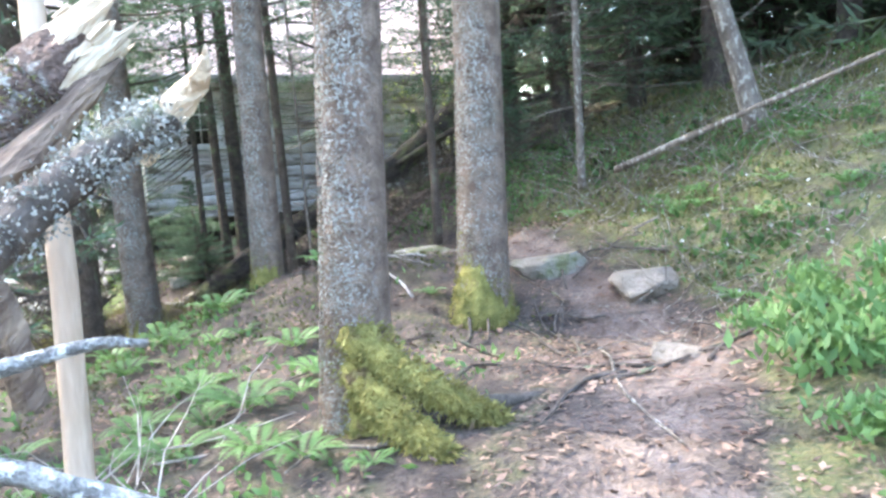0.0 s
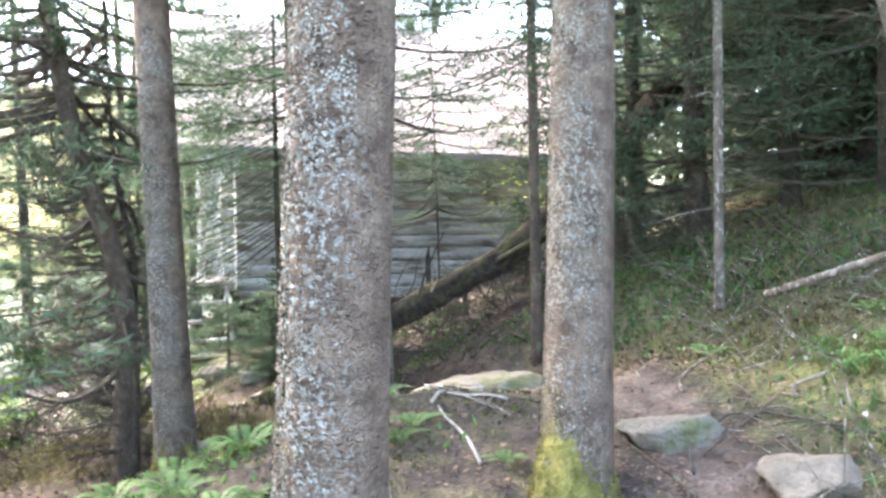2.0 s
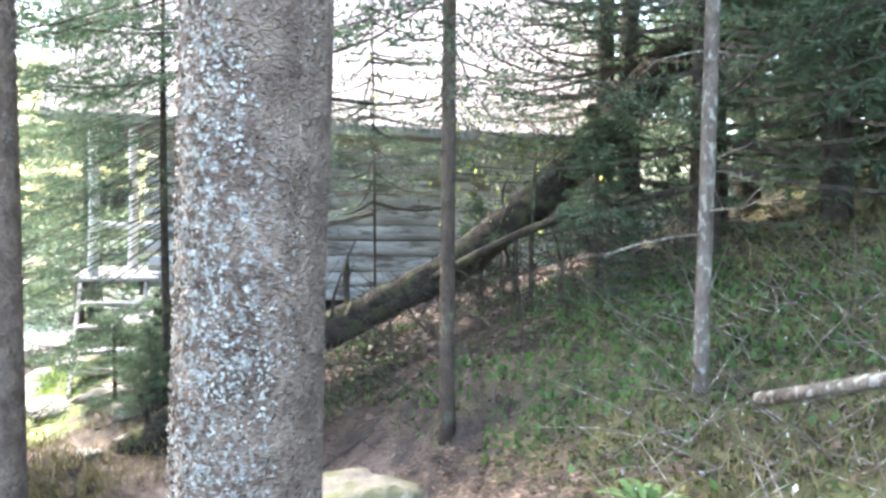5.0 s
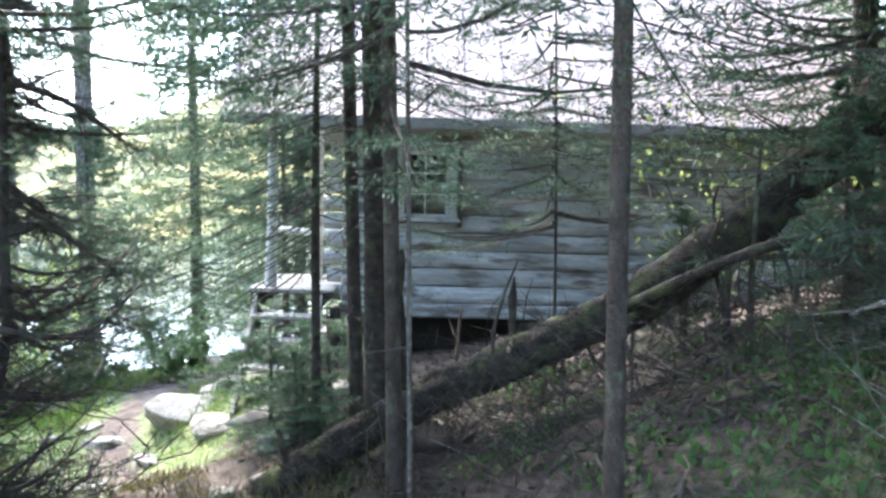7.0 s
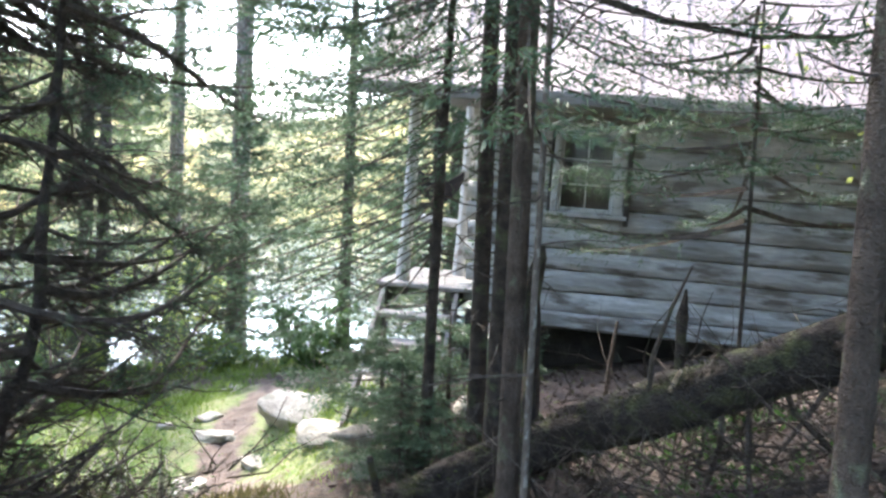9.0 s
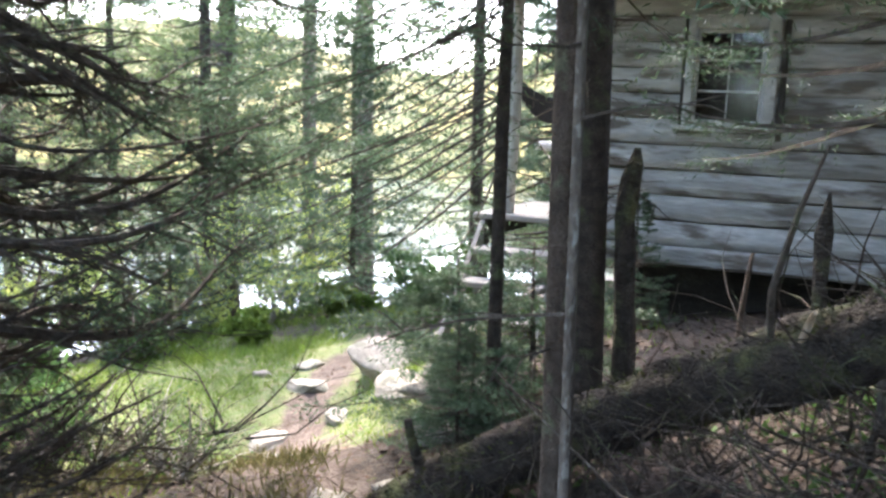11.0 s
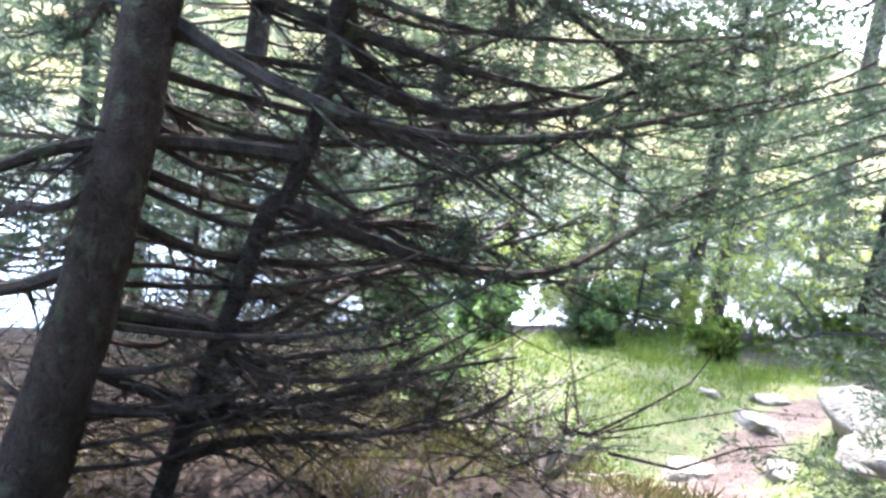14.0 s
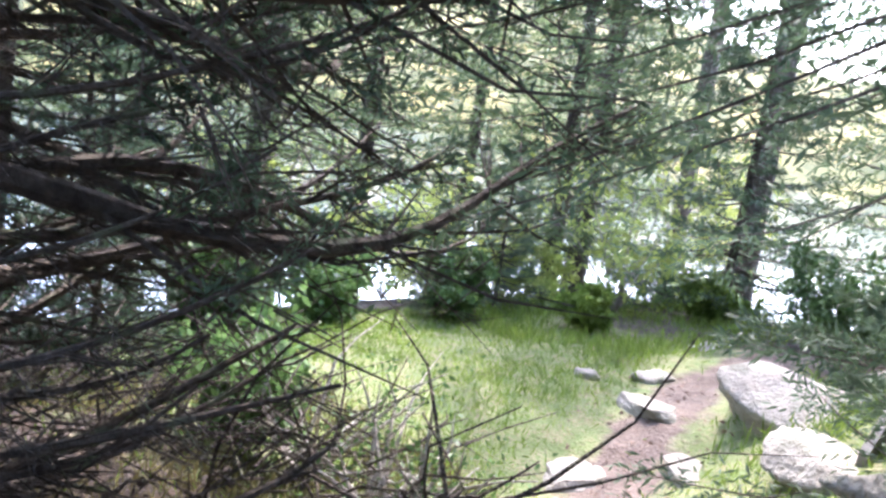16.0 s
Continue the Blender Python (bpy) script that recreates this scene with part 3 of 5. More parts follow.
SIDE_BOUGHS = spruce_parts(35, 2.6, 0.0, 1.6, 0.13, 4, 32, 13, 0.042, droop=0.5, curl=0.25, bare=0.15, top=1.8, wood=0.28, fat=0.22, arc=(140, 235))
side = thing("spruce_tree", -2.72, 9.78, hz(-2.72, 9.78), "young dark spruce with boughs drooping to one side", "tree")
mesh_object("trunk", *trunk_mesh([(0, 0, -0.2), (0.02, 0.02, 1.8), (0.06, 0.06, 3.8)], [0.035, 0.03, 0.012], 36, 9), M_BARK_DARK, side, smooth=True)
for name, (v, f), m in (("branchwork", SIDE_BOUGHS[0], M_BRANCH), ("crown", SIDE_BOUGHS[1], M_NEEDLE)):
    o = tagged(mesh_object(name, v, f, m, side), kind="stuff")
    o.location = (0.02, 0.02, 1.35)

low_boughs = spruce_parts(37, 0.85, 0.14, 0.78, 0.11, 5, 26, 11, 0.042, droop=0.1, curl=0.12, bare=0.15, top=1.0, wood=0.5, fat=0.2)
low = thing("spruce_tree", -3.47, 10.19, hz(-3.47, 10.19), "low bushy dark green spruce before the porch steps", "tree")
mesh_object("trunk", *trunk_mesh([(0, 0, -0.1), (0.01, 0.01, 0.45), (0.02, 0.0, 0.88)], [0.022, 0.016, 0.004], 38, 8), M_BARK_DARK, low, smooth=True)
tagged(mesh_object("branchwork", *low_boughs[0], M_BRANCH, low), kind="stuff")
tagged(mesh_object("crown", *low_boughs[1], M_NEEDLE, low), kind="stuff")
for k, (x, y, size, turn) in enumerate(((-2.78, 9.72, 0.62, 100), (-2.95, 10.3, 0.92, 200))):
    copy_thing(low, pose(x, y, hz(x, y), 0, 0, turn) @ Matrix.Scale(size, 4)).scale = (size,) * 3
thin_boughs = spruce_parts(39, 3.2, 1.1, 1.0, 0.13, 3, 22, 10, 0.035, droop=0.3, curl=0.25, bare=0.3, top=1.2)
thin = thing("spruce_tree", -1.15, 10.45, hz(-1.15, 10.45), "slim young spruce with thin sprays by the cabin wall", "tree")
mesh_object("trunk", *trunk_mesh([(0, 0, -0.1), (0.02, 0.01, 1.6), (0.02, 0.0, 3.3)], [0.013, 0.011, 0.004], 40, 8), M_BARK_DARK, thin, smooth=True)
tagged(mesh_object("branchwork", *thin_boughs[0], M_BRANCH, thin), kind="stuff")
tagged(mesh_object("crown", *thin_boughs[1], M_NEEDLE, thin), kind="stuff")

# A small set of full spruces that is repeated through the wood.
KINDS = []
for i, (h, low, reach, step, per, tw, lv, lf) in enumerate([(7.5, 0.6, 1.6, 0.23, 5, 18, 9, 0.068), (9.0, 1.2, 1.8, 0.28, 5, 18, 9, 0.075), (4.0, 0.05, 1.3, 0.16, 5, 18, 11, 0.07), (8.5, 0.5, 2.0, 0.36, 5, 12, 6, 0.21), (9.5, 1.0, 1.9, 0.3, 5, 16, 9, 0.1)]):
    ob = thing("spruce_tree", 0, 0, -60, "open sunlit spruce at the lake edge" if i == 4 else "dark green spruce with drooping needled branches", "tree", group="lakeside spruces" if i == 4 else "background spruces")
    v, f = trunk_mesh([(0, 0, -0.4), (0.03, 0, h * 0.5), (0, 0, h)], [0.1 * h / 8, 0.07 * h / 8, 0.01], 40 + i, 10)
    mesh_object("trunk", v, f, M_BARK_DARK, ob, smooth=True)
    (wv, wf), (nv, nf) = spruce_parts(50 + i, h, low, reach, step, per, tw, lv, lf, bare=0.25)
    tagged(mesh_object("branchwork", wv, wf, M_BRANCH, ob), kind="stuff")
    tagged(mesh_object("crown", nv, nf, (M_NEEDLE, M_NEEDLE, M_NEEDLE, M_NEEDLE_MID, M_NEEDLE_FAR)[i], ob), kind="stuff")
    KINDS.append(ob)


def stand(kind, x, y, turn, scale=1.0, used=set()):
    m = pose(x, y, hz(x, y) - 0.05, 0, 0, turn) @ Matrix.Scale(scale, 4)
    if kind not in used:
        used.add(kind)
        KINDS[kind].matrix_basis = m
        return KINDS[kind]
    ob = copy_thing(KINDS[kind], m)
    ob.scale = (scale,) * 3
    return ob


SPRUCES = [(1, -3.9, 4.9), (0, 1.45, 9.55), (0, 0.95, 10.3), (0, 0.75, 10.9), (1, 1.6, 10.6), (0, 2.3, 9.6), (1, 2.9, 8.7), (0, 2.0, 11.8), (1, 4.2, 8.6), (3, 3.3, 10.4), (3, 5.0, 7.0), (3, 3.8, 12.2), (3, 5.8, 9.6), (3, 6.6, 5.2), (3, 5.4, 12.0), (3, 7.2, 7.8), (3, 2.8, 14.5), (3, 7.5, 11), (3, 4.6, 15.5), (3, 6.5, 14.5),
           (3, 4.9, 10.6), (3, 1.6, 16.5), (3, 8.2, 6.2), (3, 5.6, 5.6), (3, 0.2, 19), (3, -2.4, 20), (3, -4.6, 18.5),
           (1, -7.3, 6.9), (0, -5.9, 5.2), (1, -4.9, 3.6), (3, -7.8, 3.6), (0, -3.9, 2.4), (3, -9.6, 5.0), (3, -6.4, 1.6), (3, -4.6, 0.2), 
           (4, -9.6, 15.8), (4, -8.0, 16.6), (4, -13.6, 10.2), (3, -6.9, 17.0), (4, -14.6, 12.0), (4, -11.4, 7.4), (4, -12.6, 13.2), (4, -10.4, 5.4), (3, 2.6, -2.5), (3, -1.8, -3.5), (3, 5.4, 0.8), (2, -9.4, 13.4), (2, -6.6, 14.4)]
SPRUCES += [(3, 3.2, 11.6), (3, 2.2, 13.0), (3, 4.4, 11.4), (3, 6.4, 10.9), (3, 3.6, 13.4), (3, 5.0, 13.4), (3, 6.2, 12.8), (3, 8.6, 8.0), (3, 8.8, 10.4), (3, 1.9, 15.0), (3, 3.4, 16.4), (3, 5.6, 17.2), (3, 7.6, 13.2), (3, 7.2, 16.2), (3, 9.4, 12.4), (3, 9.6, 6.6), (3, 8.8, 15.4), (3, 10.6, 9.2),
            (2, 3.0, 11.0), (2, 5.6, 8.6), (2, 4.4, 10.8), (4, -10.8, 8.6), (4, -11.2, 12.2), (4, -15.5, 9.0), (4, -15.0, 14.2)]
rng = random.Random(8)
for kind, x, y in SPRUCES:
    stand(kind, x, y, rng.uniform(0, 360), rng.uniform(0.9, 1.15))
for x, y, s in ((-2.75, 9.6, 0.2), (-3.4, 11.7, 0.26), (0.75, 9.2, 0.34), (-9.6, 11.0, 0.46), (-8.9, 10.2, 0.3), (-5.4, 7.0, 0.42), (-6.0, 7.7, 0.4), (-6.7, 8.35, 0.32), (-7.4, 7.4, 0.6), (-0.25, 10.35, 0.26)):
    stand(2, x, y, x * 90, s)

# ---- the fallen log ----


def fallen_log():
    ob = thing("fallen_log", 0, 0, 0, "dark mossy fallen spruce trunk leaning up the bank", "log")
    pts = curve_points([(-2.95, 9.08, -0.12), (-2.4, 9.33, 0.3), (-1.8, 9.6, 0.68), (-1.05, 9.62, 1.06), (-0.35, 9.72, 1.42), (0.3, 9.9, 1.93), (0.85, 10.1, 2.5), (1.35, 10.3, 3.05)], 46)
    v, f = tube(pts, [0.112 + 0.035 * i / 46 for i in range(47)], 20, 0.13, 3)
    mesh_object("trunk", v, f, M_LOG, ob, smooth=True)
    v, f = tube([(-1.14, 9.7, 1.0), (-1.14, 9.7, 1.25), (-1.135, 9.69, 1.4), (-1.12, 9.68, 1.53)], [0.026, 0.022, 0.026, 0.004], 7, 0.15, 4)
    mesh_object("stub", v, f, M_LOG, ob)
    v, f = tube([(-1.1, 9.52, 1.08), (-1.05, 9.47, 1.16), (-1.02, 9.44, 1.2)], [0.013, 0.012, 0.007], 6, 0.1, 4)
    mesh_object("broken_knot", v, f, M_SPLIT, ob)
    r = np.random.default_rng(12)
    for k in range(16):
        i = int(r.integers(17, 38))
        p = np.array(pts[i])
        d = unit(np.array([r.uniform(-0.6, 0.6), r.uniform(-0.5, 0.2), -1.0 if k % 3 else 0.6]))
        L = r.uniform(0.35, 1.0)
        bend = np.array([r.uniform(-0.2, 0.2), r.uniform(-0.2, 0.2), 0])
        v, f = tube([p, p + d * L * 0.4, p + d * L * 0.75 + bend * 0.5, p + d * L + bend], [0.016, 0.012, 0.009, 0.004], 5, 0.05, k)
        mesh_object("branch", v, f, M_BRANCH, ob)
    for k, (ends, r0) in enumerate((([(-0.45, 9.6, 1.36), (0.2, 9.37, 1.68), (0.75, 9.2, 1.86), (1.3, 9.1, 1.98)], 0.035), ([(0.22, 9.4, 1.0), (0.19, 9.38, 1.35), (0.2, 9.37, 1.66)], 0.028), ([(-2.55, 9.3, 0.16), (-2.58, 9.22, 0.4), (-2.6, 9.2, 0.52)], 0.025))):
        line = curve_points(ends, 12)
        mesh_object("branch", *tube(line, [r0 * (1 - 0.35 * j / 12) for j in range(13)], 8, 0.15, 30 + k), M_LOG, ob, smooth=True)
    line = np.array([tuple(p) for p in pts])
    n = 11000
    i = r.integers(0, 46, n)
    d = unit(r.normal(size=(n, 3)) * np.array([0.5, 1, 1]) + np.array([0, -0.2, 0.5]))
    way = unit(d + r.normal(size=(n, 3)) * 0.6)
    v, f = blades(line[i] + (line[np.minimum(i + 1, 46)] - line[i]) * r.uniform(0, 1, (n, 1)) + d * 0.115, way, unit(np.cross(way, r.normal(size=(n, 3)))), r.uniform(0.012, 0.035, n), r.uniform(0.005, 0.014, n))
    tagged(mesh_object("moss_cover", v[:16000], f[:4000], M_MOSS_GREEN, ob), kind="stuff")
    tagged(mesh_object("bark_cover", v[16000:], f[4000:] - 16000, M_LOG, ob), kind="stuff")
    out = []
    for k in range(430):
        j = int(r.integers(6, 44))
        d = unit(np.array([r.uniform(-0.7, 0.7), r.uniform(-0.8, 0.3), r.uniform(-1.0, 0.3)]))
        p = line[j] + d * 0.1
        L = r.uniform(0.1, 0.38)
        e = unit(d + r.normal(size=3) * 0.4)
        out.append(tube([p, p + d * L * 0.5, p + d * L * 0.5 + e * L * 0.5], [0.004, 0.003, 0.001], 3, cap=False))
    tagged(mesh_object("twig_fringe", *join(*out), M_BARK_DARK, ob), kind="stuff")


fallen_log()

# ---- the leaning spruce with the arching branches ----


def arching_branch(start, way, length, droop, curl, seed, radius, bare, twigs, leaves, leaf):
    """One long sagging limb with forked side twigs; needles only past the bare part. Returns wood and needle pieces."""
    rng = np.random.default_rng(seed)
    start, way = np.array(start, float), unit(np.array(way, float))
    up, wob = np.array([0, 0, 1.0]), rng.normal(size=3) * 0.085

    def at(t):
        t = np.asarray(t, float)[..., None]
        return start + way * length * t + up * length * (-droop * t + curl * t * t) + wob * np.sin(t * 5) * length * 0.6

    ts = np.linspace(0, 1, 12)
    wood = [tube(at(ts), [radius * (1 - 0.85 * t) + 0.002 for t in ts], 6, 0.08, seed, cap=False)]
    tt = np.sort(rng.uniform(0.12, 1.0, twigs))
    p, ax = at(tt), unit(at(tt + 0.02) - at(tt - 0.02))
    side = unit(np.cross(ax, up))
    sign = rng.choice([-1.0, 1.0], (twigs, 1))
    tw = unit(ax * rng.uniform(0.5, 1.0, (twigs, 1)) + side * sign * rng.uniform(0.3, 0.9, (twigs, 1)) + up * rng.uniform(-0.7, 0.35, (twigs, 1)))
    tl = length * (0.1 + 0.22 * (1 - tt)) * rng.uniform(0.5, 1.3, twigs)
    bases, ways = [], []
    for k in range(twigs):
        q = p[k] + tw[k] * tl[k] * 0.55 + up * rng.uniform(-0.03, 0.03)
        e = q + unit(tw[k] + up * rng.uniform(-0.2, 0.5)) * tl[k] * 0.5
        r = radius * 0.32 * (1 - 0.5 * tt[k])
        wood.append(tube([p[k], q, e], [r, r * 0.7, 0.0012], 3, cap=False))
        subs = [(p[k], q), (q, e)]
        for j in range(4):
            o = p[k] + (e - p[k]) * rng.uniform(0.25, 0.85)
            d = unit(tw[k] + rng.normal(size=3) * 0.7)
            w = o + d * tl[k] * rng.uniform(0.2, 0.4)
            wood.append(tube([o, w], [r * 0.45, 0.001], 3, cap=False))
            subs.append((o, w))
        if tt[k] > bare:
            for a, b in subs:
                s = rng.uniform(0, 1, leaves)[:, None]
                bases.append(a + (b - a) * s)
                ways.append(np.repeat(unit(b - a)[None], leaves, 0))
    needles = None
    if bases:
        b, w = np.concatenate(bases), np.concatenate(ways)
        n = len(b)
        lw = unit(w * 0.7 + unit(rng.normal(size=(n, 3))) * 0.8)
        ln = leaf * rng.uniform(0.7, 1.3, n)
        needles = blades(b, lw, unit(np.cross(lw, rng.normal(size=(n, 3)))), ln, ln * 0.2)
    return join(*wood), needles


def branchy_spruce():
    ob = thing("spruce_tree", -2.98, 7.02, -0.1, "leaning brown spruce with many long arching lower branches", "tree")
    o = np.array([-2.98, 7.02, -0.1])

    def rel(pts):
        return [tuple(np.array(p) - o) for p in pts]

    main = [(-2.97, 6.98, -0.25), (-3.0, 7.12, 0.45), (-3.0, 7.21, 0.95), (-3.1, 7.25, 1.6), (-3.42, 7.3, 2.6), (-3.7, 7.4, 4.5), (-3.8, 7.4, 7.5)]
    v, f = trunk_mesh(rel(main), [0.105, 0.092, 0.08, 0.078, 0.07, 0.055, 0.01], 61, 14, 0.05, 34, 1.15)
    mesh_object("trunk", v, f, M_BARK_BROWN, ob, smooth=True)
    stem = [(-3.2, 7.34, -0.2), (-3.2, 7.44, 0.3), (-3.19, 7.53, 0.66), (-3.21, 7.6, 0.97), (-3.2, 7.66, 1.05), (-3.2, 7.73, 1.39), (-3.22, 7.74, 1.7), (-3.42, 7.9, 2.4), (-3.5, 8.0, 4.2)]
    v, f = trunk_mesh(rel(stem), [0.032, 0.03, 0.028, 0.03, 0.027, 0.027, 0.025, 0.02, 0.006], 62, 10, 0.08, 34, 1.2)
    mesh_object("side_stem", v, f, M_BARK_DARK, ob, smooth=True)
    rng = np.random.default_rng(77)
    count = 128
    for k in range(count):
        on_stem = k % 5 < 2
        line = stem if on_stem else main
        z = 0.12 + 3.6 * ((k + rng.uniform(0, 1)) / count)
        pts = np.array(line)
        x, y = np.interp(z, pts[:, 2], pts[:, 0]), np.interp(z, pts[:, 2], pts[:, 1])
        turn = rng.uniform(6, 64) if k % 4 else rng.uniform(70, 215)
        a = radians(90 + turn)
        L = (rng.uniform(1.5, 2.2) if k % 5 in (1, 4) else rng.uniform(0.9, 1.6)) * (0.55 if z < 0.5 else 0.8 if z < 0.8 else 1.0) * (0.7 if k % 4 == 0 else 1.0)
        (wv, wf), nd = arching_branch(np.array([x, y, z]) - o, (math.cos(a), math.sin(a), 0), L, rng.uniform(0.2, 0.5) if z > 0.5 else rng.uniform(-0.1, 0.15), rng.uniform(0.25, 0.5), 100 + k,
                                      rng.uniform(0.018, 0.027) if k % 5 in (1, 4) else rng.uniform(0.008, 0.015), 0.58 if z > 1.1 else 0.8 if z > 0.6 else 1.5, 28, 6, 0.032)
        limb = mesh_object("branch", wv, wf, M_BRANCH, ob)
        if nd is not None:
            tagged(mesh_object("needles", nd[0], nd[1], M_NEEDLE, limb), kind="stuff")
    (wv, wf), (nv, nf) = spruce_parts(66, 5.0, 0.0, 2.3, 0.24, 6, 20, 14, 0.06, droop=0.35, curl=0.3)
    b, c = mesh_object("upper_branchwork", wv, wf, M_BRANCH, ob), mesh_object("crown", nv, nf, M_NEEDLE, ob)
    b.location = c.location = (-0.6, 0.35, 2.7)
    tagged(b, kind="stuff"), tagged(c, kind="stuff")


branchy_spruce()

# ---- the cabin ----
CABIN = pose(-6.22, 11.04, 0, 0, 2.0, 29.4)   # along its front wall, sagging towards its far end


def part(name, geometry, mat, parent, label="", smooth=False):
    ob = mesh_object(name, geometry[0], geometry[1], mat, parent, smooth)
    return tagged(ob, label) if label else ob


def lap_board(x0, x1, z0, z1, seed, y=0.0):
    """One rounded log-siding board with a slightly wavy lower edge."""
    rng = np.random.default_rng(seed)
    n = max(2, int((x1 - x0) / 0.35) + 1)
    h = z1 - z0
    prof = [(0.0, 0.0), (-0.028, h * 0.07), (-0.042, h * 0.32), (-0.036, h * 0.65), (-0.014, h - 0.006), (0.0, h - 0.004)]
    vs, fs, m = [], [], len(prof)
    for i in range(n):
        w = rng.uniform(-0.005, 0.005)
        vs += [(x0 + (x1 - x0) * i / (n - 1), y + a + w * 0.4, z0 + b + w) for a, b in prof]
    for i in range(n - 1):
        fs += [(i * m + k, i * m + k + 1, (i + 1) * m + k + 1, (i + 1) * m + k) for k in range(m - 1)]
    fs += [tuple(range(m))[::-1], tuple(range((n - 1) * m, n * m))]
    return vs, fs


def cabin():
    ob = thing("cabin", 0, 0, 0, "weathered whitewashed log-sided cabin on piers", "cabin")
    ob.matrix_basis = CABIN
    S0, S1, Z0, Z1, D = 2.38, 8.1, 1.06, 2.98, 4.4
    wx0, wx1, wz0, wz1 = 2.95, 3.43, 1.98, 2.64
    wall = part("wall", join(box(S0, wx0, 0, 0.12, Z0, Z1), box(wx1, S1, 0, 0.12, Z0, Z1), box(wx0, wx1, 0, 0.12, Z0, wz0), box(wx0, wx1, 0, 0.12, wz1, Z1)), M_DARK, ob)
    part("back_wall", box(S0, S1, D - 0.12, D, Z0, Z1), M_SIDING, ob)
    part("end_wall", box(S1 - 0.12, S1, 0.13, D - 0.13, Z0, Z1), M_SIDING, ob)
    part("porch_wall", box(S0, S0 + 0.12, 0.13, D - 0.13, Z0, Z1), M_SIDING, ob)
    # Unseen ceiling, added to keep light out of the room.
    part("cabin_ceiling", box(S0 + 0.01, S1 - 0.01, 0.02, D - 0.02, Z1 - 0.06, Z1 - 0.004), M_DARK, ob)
    # Added dark sheet behind the window, in place of the room's shade.
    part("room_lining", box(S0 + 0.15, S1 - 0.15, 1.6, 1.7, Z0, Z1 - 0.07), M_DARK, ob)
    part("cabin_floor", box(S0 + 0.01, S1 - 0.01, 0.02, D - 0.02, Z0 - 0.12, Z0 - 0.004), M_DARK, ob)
    for x in (S0, S1):
        part("gable", ([(x, 0, Z1), (x, D, Z1), (x, D / 2, Z1 + 2.25), (x - 0.1, 0, Z1), (x - 0.1, D, Z1), (x - 0.1, D / 2, Z1 + 2.25)], [(0, 1, 2), (5, 4, 3), (0, 3, 4, 1), (1, 4, 5, 2), (2, 5, 3, 0)]), M_SIDING, ob)
    z, k = Z0, 0
    while z < Z1 - 0.05:
        h = 0.186
        spans = [(S0 - 0.03, S1)] if z + h < wz0 - 0.06 or z > wz1 + 0.06 else [(S0 - 0.03, wx0 - 0.09), (wx1 + 0.09, S1)]
        for a, b in spans:
            part("siding_board", lap_board(a, b, z, min(z + h, Z1), k), M_SIDING, wall)
            k += 1
        rng_e = np.random.default_rng(200 + k)
        part("log_end", tube([(S0 - 0.05, 0.06, z + 0.09), (S0 - 0.17 - rng_e.uniform(0, 0.08), 0.06, z + 0.09)], [0.085, 0.08], 10, 0.04, k), M_TRIM, ob)
        z += h
    part("siding_board", lap_board(wx0 - 0.085, wx1 + 0.085, 1.806, wz0 - 0.075, 90), M_SIDING, wall)
    part("sill_beam", box(S0 - 0.06, S1, -0.07, 0.1, Z0 - 0.15, Z0 - 0.003, 0.02), M_SIDING, ob)
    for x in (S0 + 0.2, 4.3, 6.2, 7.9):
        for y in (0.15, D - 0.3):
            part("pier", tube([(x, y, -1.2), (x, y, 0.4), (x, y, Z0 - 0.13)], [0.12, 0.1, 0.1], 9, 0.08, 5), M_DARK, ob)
    # Added dark sheet; stands in for the black shade below the floor.
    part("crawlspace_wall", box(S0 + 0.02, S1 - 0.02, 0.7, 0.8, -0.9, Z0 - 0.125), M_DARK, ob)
    # window
    win = part("window", join(box(wx0 - 0.06, wx0, -0.065, 0.03, wz0 - 0.03, wz1 + 0.1), box(wx1, wx1 + 0.09, -0.065, 0.03, wz0 - 0.03, wz1 + 0.1), box(wx0, wx1, -0.065, 0.03, wz1, wz1 + 0.1)), M_TRIM, ob, "white-painted window casing")
    part("window_sill", box(wx0 - 0.13, wx1 + 0.13, -0.1, 0.03, wz0 - 0.07, wz0 - 0.032), M_TRIM, win)
    part("sash", join(box(wx0, wx0 + 0.028, -0.03, 0.01, wz0 - 0.03, wz1), box(wx1 - 0.028, wx1, -0.03, 0.01, wz0 - 0.03, wz1), box(wx0 + 0.03, wx1 - 0.03, -0.03, 0.01, wz0 - 0.03, wz0 + 0.015), box(wx0 + 0.03, wx1 - 0.03, -0.03, 0.01, wz1 - 0.03, wz1 - 0.003)), M_TRIM, win)
    w3 = (wz1 - wz0) / 3
    for i in (1, 2):
        part("glazing_bar", box(wx0 + 0.03, wx1 - 0.03, -0.025, 0.003, wz0 + w3 * i - 0.008, wz0 + w3 * i + 0.008, 0.003), M_TRIM, win)
    part("glazing_bar", box((wx0 + wx1) / 2 - 0.006, (wx0 + wx1) / 2 + 0.006, -0.022, 0.0, wz0 + 0.017, wz1 - 0.032, 0.002), M_TRIM, win)
    part("pane", box(wx0 + 0.026, wx1 - 0.026, -0.012, -0.008, wz0 + 0.01, wz1 - 0.02, 0), M_GLASS, win)
    part("shutter_edge", box(wx1 + 0.104, wx1 + 0.15, -0.075, -0.045, wz0 - 0.12, wz1 + 0.06), M_DARK, ob, "dark shutter edge")
    # roof
    E, R = -0.42, D / 2
    top = Z1 + 2.32
